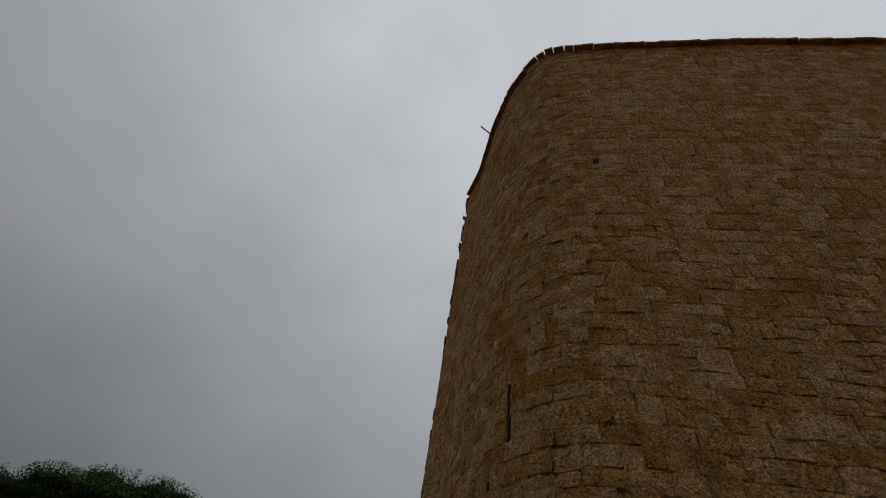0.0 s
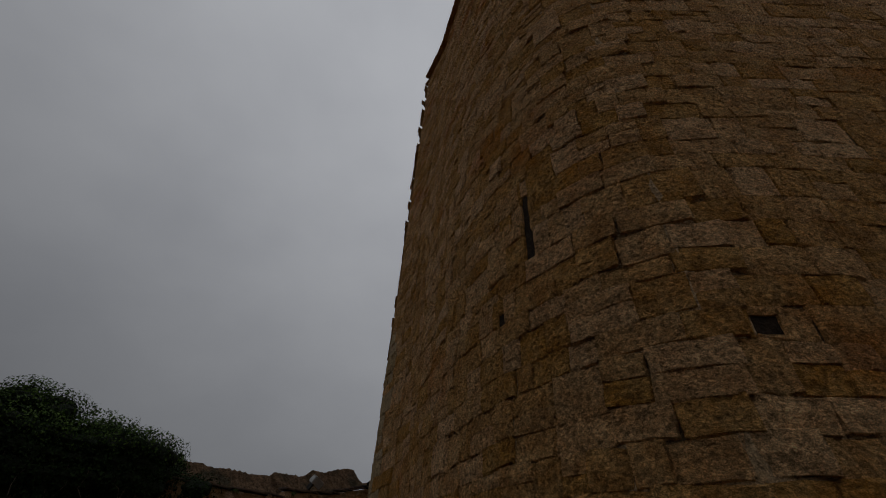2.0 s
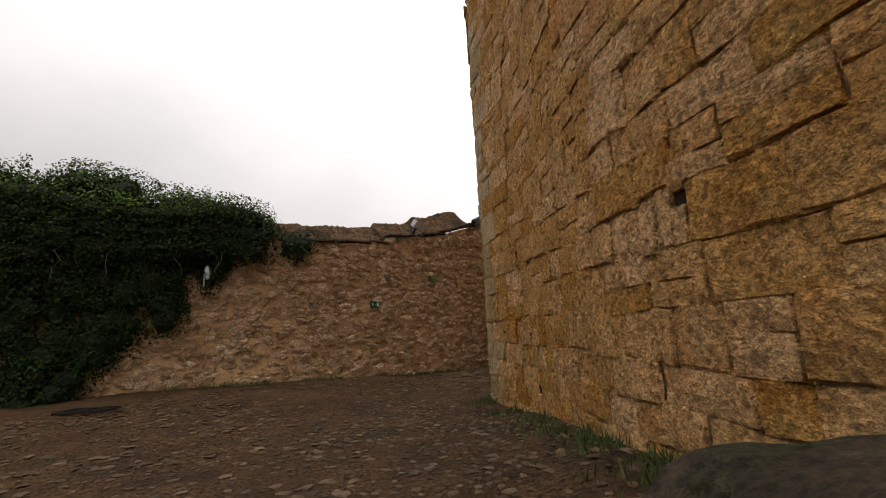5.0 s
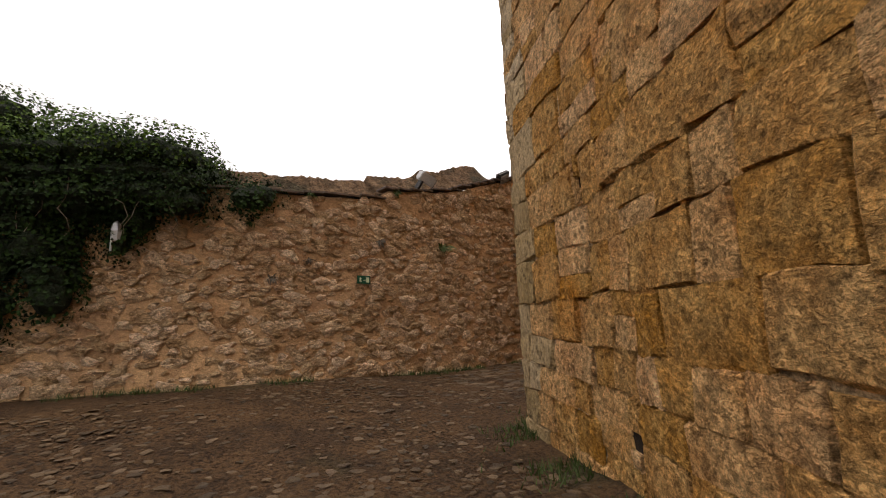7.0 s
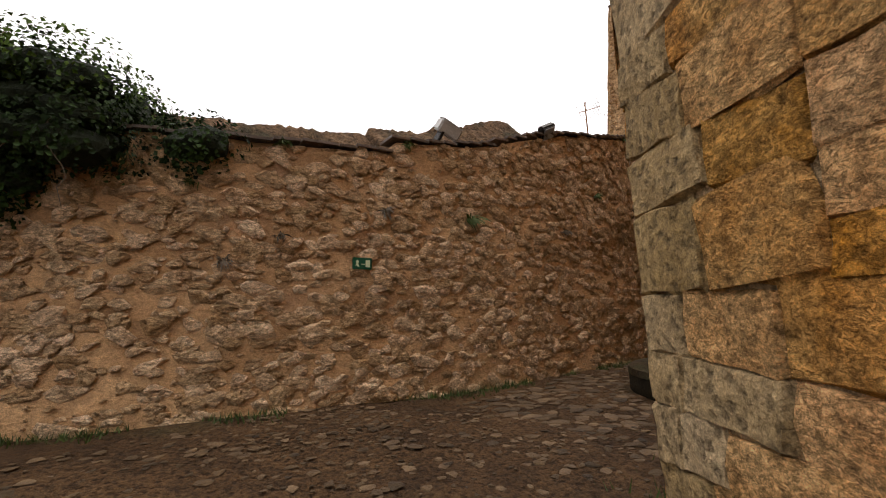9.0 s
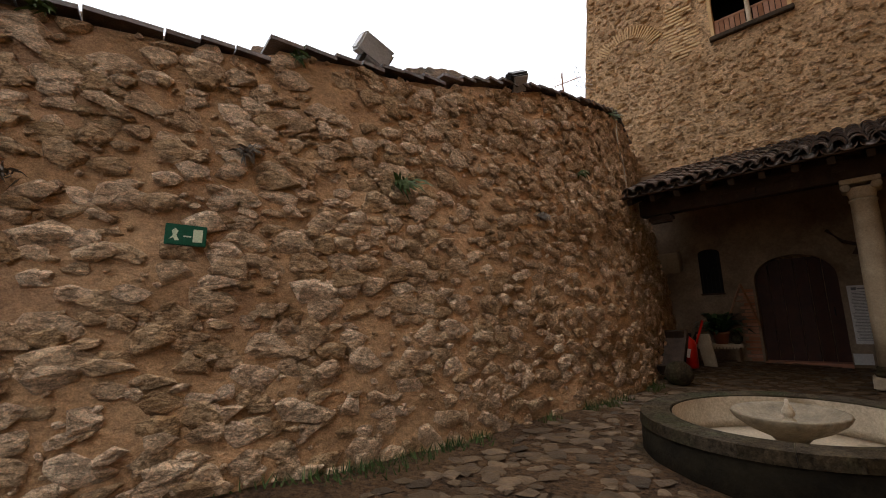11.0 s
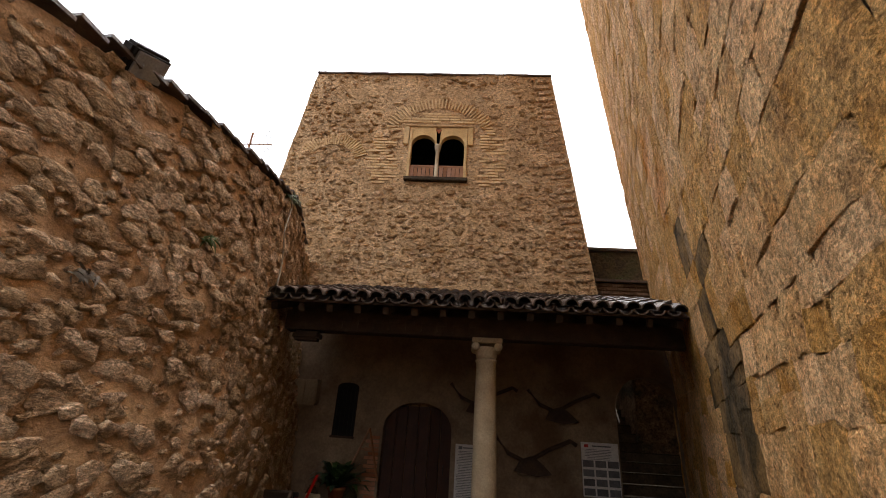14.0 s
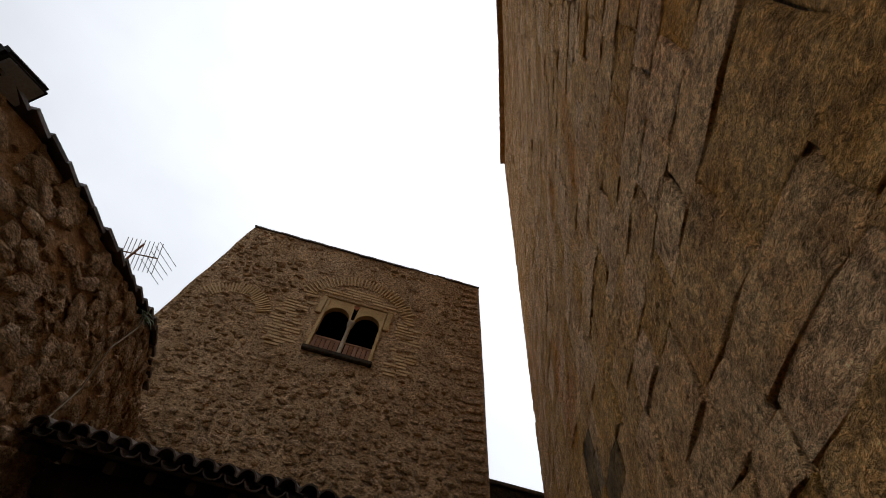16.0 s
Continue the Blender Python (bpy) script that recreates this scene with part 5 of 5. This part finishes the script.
def box_lamp():
    p, d, n = on_wall(-5.2, 3.38, 0.32)
    b = thing("wall_box_lamp", "small white box lamp under the ivy", "wall lamp")
    b.matrix_world = facing(p, d, n, 1, 1, 1, 4)
    part("housing", box_bm((0, 0, 0), (0.2, 0.14, 0.085), 0.012), M_LAMP, b)
    part("diffuser", box_bm((0, 0, -0.047), (0.17, 0.12, 0.012), 0.003), M_GREY, b)
    part("arm", box_bm((0, 0.35, 0), (0.04, 0.6, 0.04), 0.006), M_IRON, b)
    p, d, n = on_wall(-5.85, 2.68, 0.3)
    c = thing("wall_lantern", "small weathered white wall lantern beside the ivy", "lantern")
    c.matrix_world = facing(p, d, n, 1, 1, 1, 0)
    part("shade", lathe([(0.08, 0), (0.075, 0.02), (0.05, 0.11), (0.02, 0.15)], 6), M_GREY, c)
    part("glass", lathe([(0.035, -0.14), (0.05, -0.13), (0.07, 0.0)], 6), M_LAMP, c)
    part("arm", tube([(0, 0.5, 0.1), (0, 0.1, 0.19), (0, 0, 0.14)], 0.012), M_IRON, c)
    part("hanging_bar", tube([(0.05, 0, -0.04), (0.055, 0, -0.28)], 0.014), M_WHITE, c)


box_lamp()


def antenna():
    p = Vector((-4.2, 5.25, 5.8))
    a = thing("antenna", "rusty television antenna on the wall top", "antenna")
    part("mast", tube([p - Vector((0, 0, 1.0)), p + Vector((0, 0, 0.85))], 0.018), M_RAIL, a)
    c = p + Vector((0, 0, 0.55))
    boom0, boom1 = c + Vector((-0.25, 0.1, 0.12)), c + Vector((0.5, -0.15, -0.06))
    part("boom", tube([boom0, boom1], 0.012), M_RAIL, a)
    for k in range(9):
        q = boom0 + (boom1 - boom0) * k / 8
        part("element", tube([q + Vector((0.05, 0.1, -0.24)), q + Vector((-0.05, -0.1, 0.24))], 0.006, 5), M_GREY if k > 4 else M_RAIL, a)
    g = boom1
    for k in range(5):
        part("reflector_bar", tube([g + Vector((-0.1, -0.12, 0.24 - 0.11 * k)), g + Vector((0.12, 0.3, 0.2 - 0.11 * k))], 0.005, 5), M_GREY, a)


antenna()


def cable():
    pts = []
    for k, (y, z) in enumerate(((4.85, 5.2), (4.9, 4.9), (4.7, 4.4), (4.75, 3.9), (4.6, 3.5), (4.55, 3.3))):
        p, d, n = on_wall(y, z, 0.1)
        pts.append(p)
    c = thing("cable", "pale cable running down the wall to the porch", "cable")
    part("wire", tube(pts, 0.011, 6), M_CABLE, c)


cable()


# ---- under the porch ----
def pot_plant(x, y, z, r, h, material, label, seed, spread=0.34, n=46):
    p = thing("potted_plant", label, "potted plant", "potted plants")
    part("pot", lathe([(r * 0.72, 0), (r * 0.95, h * 0.8), (r * 1.06, h * 0.82), (r * 1.06, h), (r * 0.9, h), (r * 0.85, h * 0.9)], 20, (x, y, z)), material, p, "", True)
    rnd = random.Random(seed)
    vs, fs = [], []
    for k in range(n):
        a = rnd.uniform(0, 6.28)
        d = Vector((math.cos(a), math.sin(a), rnd.uniform(0.3, 1.8))).normalized()
        L = spread * rnd.uniform(0.7, 1.25)
        o = Vector((x, y, z + h * 0.9))
        w = Vector((-math.sin(a), math.cos(a), 0)) * L * 0.09
        pts = [o, o + d * L * 0.45, o + d * L * 0.8 - Vector((0, 0, L * 0.1)), o + d * L - Vector((0, 0, L * 0.32))]
        b = len(vs)
        for q, ww in zip(pts[:3], (0.3, 1.0, 0.8)):
            vs += [tuple(q - w * ww), tuple(q + w * ww)]
        vs.append(tuple(pts[3]))
        fs += [(b, b + 1, b + 3, b + 2), (b + 2, b + 3, b + 5, b + 4), (b + 4, b + 5, b + 6)]
    mesh_ob("leaves", vs, fs, M_PLANT, p)


def bench(name, x0, x1, y, z, label):
    b = thing(name, label, "bench")
    part("seat", box_bm(((x0 + x1) / 2, y, z - 0.03), (x1 - x0, 0.34, 0.06), 0.01), M_COLUMN, b)
    for k in range(int((x1 - x0) / 0.06)):
        part("notch_trim", box_bm((x0 + 0.03 + 0.06 * k, y - 0.165, z - 0.075), (0.035, 0.02, 0.04), 0.004), M_COLUMN, b)
    for x in (x0 + 0.12, x1 - 0.12):
        part("leg", box_bm((x, y, (z + FLOOR) / 2 - 0.04), (0.06, 0.28, z - FLOOR - 0.05), 0.008), M_PLAST, b)


bench("stone_bench", -2.75, -1.85, PY - 0.25, 0.5, "pale bench with a notched edge under the porch")
pot_plant(-2.25, PY - 0.25, 0.5, 0.15, 0.24, M_POT, "leafy dark plant in a terracotta pot on the bench", 1, 0.62, 90)
for i, x in enumerate((-2.68, -1.98)):
    v = thing("clay_jar", "small pale clay jar on the bench", "jar", "jars on the bench")
    part("body", lathe([(0.05, 0), (0.1, 0.06), (0.11, 0.12), (0.07, 0.2), (0.05, 0.22), (0.06, 0.24)], 18, (x, PY - 0.25, 0.5)), M_FOUNT, v, "", True)


def long_bench():
    b = thing("wooden_bench", "long low dark bench with a pale rail behind pots", "bench")
    part("seat", box_bm((1.25, PY - 0.22, 0.68), (1.5, 0.3, 0.04), 0.008), M_WOOD, b)
    part("edge", box_bm((1.35, PY - 0.38, 0.7), (1.2, 0.02, 0.035), 0.004), M_COLUMN, b, "pale front edge")
    for x in (0.6, 1.9):
        part("leg", box_bm((x, PY - 0.22, 0.38), (0.06, 0.26, 0.56), 0.008), M_WOOD, b)


long_bench()
for i, (x, y, r, h, m_, lab) in enumerate(((0.8, 7.0, 0.13, 0.24, M_POT, "spiky plant in a terracotta pot by the bench"), (1.2, 6.95, 0.2, 0.32, M_POTG, "dark plant in a wide grey pot by the bench"),
                                          (1.62, 7.0, 0.14, 0.26, M_POT, "spiky plant in a terracotta pot by the bench"), (2.25, 6.95, 0.15, 0.26, M_POT, "bushy plant in a terracotta pot under the notice board"),
                                          (2.6, 7.05, 0.1, 0.16, M_POTG, "small plant in a grey pot by the steps"))):
    pot_plant(x, y, FLOOR, r, h, m_, lab, 20 + i, 0.38, 46)


def notice(x0, x1, z0, z1, name, seed, pictures):
    r = random.Random(seed)
    b = thing("notice_board", "white printed notice board on the plaster wall" if pictures else "white text notice board on the plaster wall", "notice board", "notice boards")
    y = PY - 0.03
    part("panel", box_bm(((x0 + x1) / 2, y, (z0 + z1) / 2), (x1 - x0, 0.03, z1 - z0), 0.004), M_PAPER, b)
    w = x1 - x0
    z = z1 - 0.06
    part("crest", box_bm((x0 + 0.09, y - 0.017, z), (0.07, 0.005, 0.05)), M_RED if pictures else M_INK, b)
    part("heading", box_bm((x0 + w * 0.55, y - 0.017, z), (w * 0.5, 0.005, 0.022)), M_INK, b)
    z -= 0.06
    while z > z0 + 0.05:
        if pictures and z < z1 - 0.3:
            for k in range(3):
                part("picture", box_bm((x0 + w * (k + 0.5) / 3, y - 0.017, z - 0.05), (w / 3 - 0.03, 0.005, 0.11)), M_INK, b)
            z -= 0.15
        else:
            part("text_line", box_bm((x0 + w * 0.45, y - 0.017, z), (w * r.uniform(0.6, 0.8), 0.005, 0.008)), M_INK, b)
            z -= 0.026
    return b


notice(2.08, 2.74, 0.84, 1.72, "notice_board", 3, True)
notice(-0.2, 0.25, 0.5, 1.55, "notice_board", 4, False)
sheet = thing("paper_sheet", "white sheet of paper leaning on the wall", "paper")
part("sheet", box_bm((-0.14, PY - 0.08, 0.24), (0.26, 0.012, 0.2), 0.0, 0, 12), M_PAPER, sheet)


def plough(x, z, k, label):
    p = thing("wooden_plough", label, "old plough", "ploughs on the wall")
    y = PY - 0.08
    part("beam", tube([(x - 0.62 * k, y, z + 0.38 * k), (x - 0.4 * k, y, z + 0.12 * k), (x - 0.1 * k, y, z + 0.0), (x + 0.25 * k, y, z + 0.2 * k), (x + 0.62 * k, y, z + 0.36 * k), (x + 0.72 * k, y, z + 0.3 * k)], 0.035 * k, 8), M_WOOD, p)
    part("share", prism([(x - 0.3 * k, z - 0.14 * k), (x - 0.2 * k, z + 0.04 * k), (x, z + 0.1 * k), (x + 0.16 * k, z - 0.02 * k), (x + 0.3 * k, z - 0.16 * k), (x + 0.05 * k, z - 0.2 * k)], y - 0.05, y + 0.05), M_WOOD, p)


plough(1.2, 1.32, 1.1, "dark wooden plough hung on the plaster wall")
plough(1.75, 2.2, 1.0, "dark wooden plough hung high on the plaster wall")
plough(0.25, 2.25, 0.95, "dark wooden plough hung behind the column")


def white_box():
    w = thing("wall_cabinet", "small weathered white hanging cabinet in the corner", "cabinet")
    part("body", box_bm((-3.1, PY - 0.14, 2.3), (0.44, 0.26, 0.46), 0.02, 0, 6), M_PLASTP, w)
    part("door", box_bm((-3.21, PY - 0.29, 2.3), (0.2, 0.02, 0.42), 0.005, 0, 6), M_PLASTP, w)
    part("door", box_bm((-2.99, PY - 0.29, 2.3), (0.2, 0.02, 0.42), 0.005, 0, 6), M_PLASTP, w)


white_box()


def frame_a():
    f = thing("wooden_tool", "old wooden A frame tool leaning by the door", "tool")
    part("leg", tube([(-2.08, PY - 0.06, 1.1), (-1.82, PY - 0.06, 1.72)], 0.022), M_RAIL, f)
    part("leg", tube([(-1.82, PY - 0.06, 1.72), (-1.58, PY - 0.06, 0.85)], 0.022), M_RAIL, f)
    part("crossbar", tube([(-1.93, PY - 0.06, 1.36), (-1.75, PY - 0.06, 1.36)], 0.018), M_RAIL, f)


frame_a()


def fire_trolley():
    x, y = -2.42, 5.75
    t = thing("fire_extinguisher", "red fire extinguisher with a white label on the paving", "fire extinguisher")
    z = ground_z(x, y) + 0.03
    body = part("cylinder", lathe([(0.1, 0), (0.115, 0.03), (0.115, 0.42), (0.09, 0.5), (0.04, 0.54), (0.035, 0.57)], 24, (x, y, z)), M_RED, t, "", True)
    part("label", box_bm((x - 0.02, y - 0.112, z + 0.28), (0.1, 0.012, 0.16), 0.0, 0, 0, 12), M_PAPER, body, "white paper label")
    part("valve", box_bm((x, y, z + 0.6), (0.1, 0.05, 0.07), 0.01), M_IRON, t)
    part("hose", tube([(x, y - 0.04, z + 0.58), (x - 0.13, y - 0.1, z + 0.5), (x - 0.15, y - 0.1, z + 0.25), (x - 0.1, y - 0.12, z + 0.12)], 0.016), M_IRON, t)
    part("handle", tube([(x + 0.05, y + 0.06, z + 0.3), (x + 0.22, y + 0.18, z + 0.85)], 0.022), M_RED, t)
    b = thing("timber_board", "weathered board leaning against the wall", "board")
    part("plank", box_bm((x + 0.2, y + 0.3, z + 0.3), (0.24, 0.05, 0.62), 0.01, -15, 14), M_COLUMN, b)


fire_trolley()


def trough():
    t = thing("wooden_trough", "dark wooden trough leaning against the rubble wall", "trough")
    t.matrix_world = pose(-2.42, 4.75, ground_z(-2.4, 4.7) + 0.36, 30, 0, 8)
    part("floor", box_bm((0, 0, 0), (0.42, 1.05, 0.04), 0.006), M_WOOD, t)
    for x in (-0.2, 0.2):
        part("side", box_bm((x, 0, 0.09), (0.04, 1.05, 0.16), 0.006), M_WOOD, t)
    part("end", box_bm((0, 0.5, 0.08), (0.4, 0.04, 0.16), 0.006), M_WOOD, t)
    part("end", box_bm((0, -0.5, 0.08), (0.4, 0.04, 0.16), 0.006), M_WOOD, t)


trough()


def stone_ball():
    x, y = -2.12, 4.0
    prof = [(0.02, 0.0)] + [(0.2 * math.sin(a), 0.19 - 0.19 * math.cos(a)) for a in np.linspace(0.25, 2.8, 14)] + [(0.02, 0.375)]
    b = part("stone_ball", lathe(prof, 28, (x, y, ground_z(x, y) - 0.02)), M_FOUNT, None, "", True)
    tagged(b, "rounded grey stone ball at the foot of the wall", "stone ball")


stone_ball()


def drain():
    d = thing("drain_grate", "dark iron drain grate in the paving", "drain grate")
    x, y = -2.95, -7.85
    z = ground_z(x, y) + 0.03
    d.matrix_world = pose(x, y, z, 0, 0, 48)
    part("frame", box_bm((0, 0.17, 0), (0.7, 0.03, 0.03), 0.004), M_IRON, d)
    part("frame", box_bm((0, -0.17, 0), (0.7, 0.03, 0.03), 0.004), M_IRON, d)
    for k in range(12):
        part("bar", box_bm((-0.33 + 0.06 * k, 0, 0), (0.025, 0.32, 0.025), 0.003), M_IRON, d)


drain()
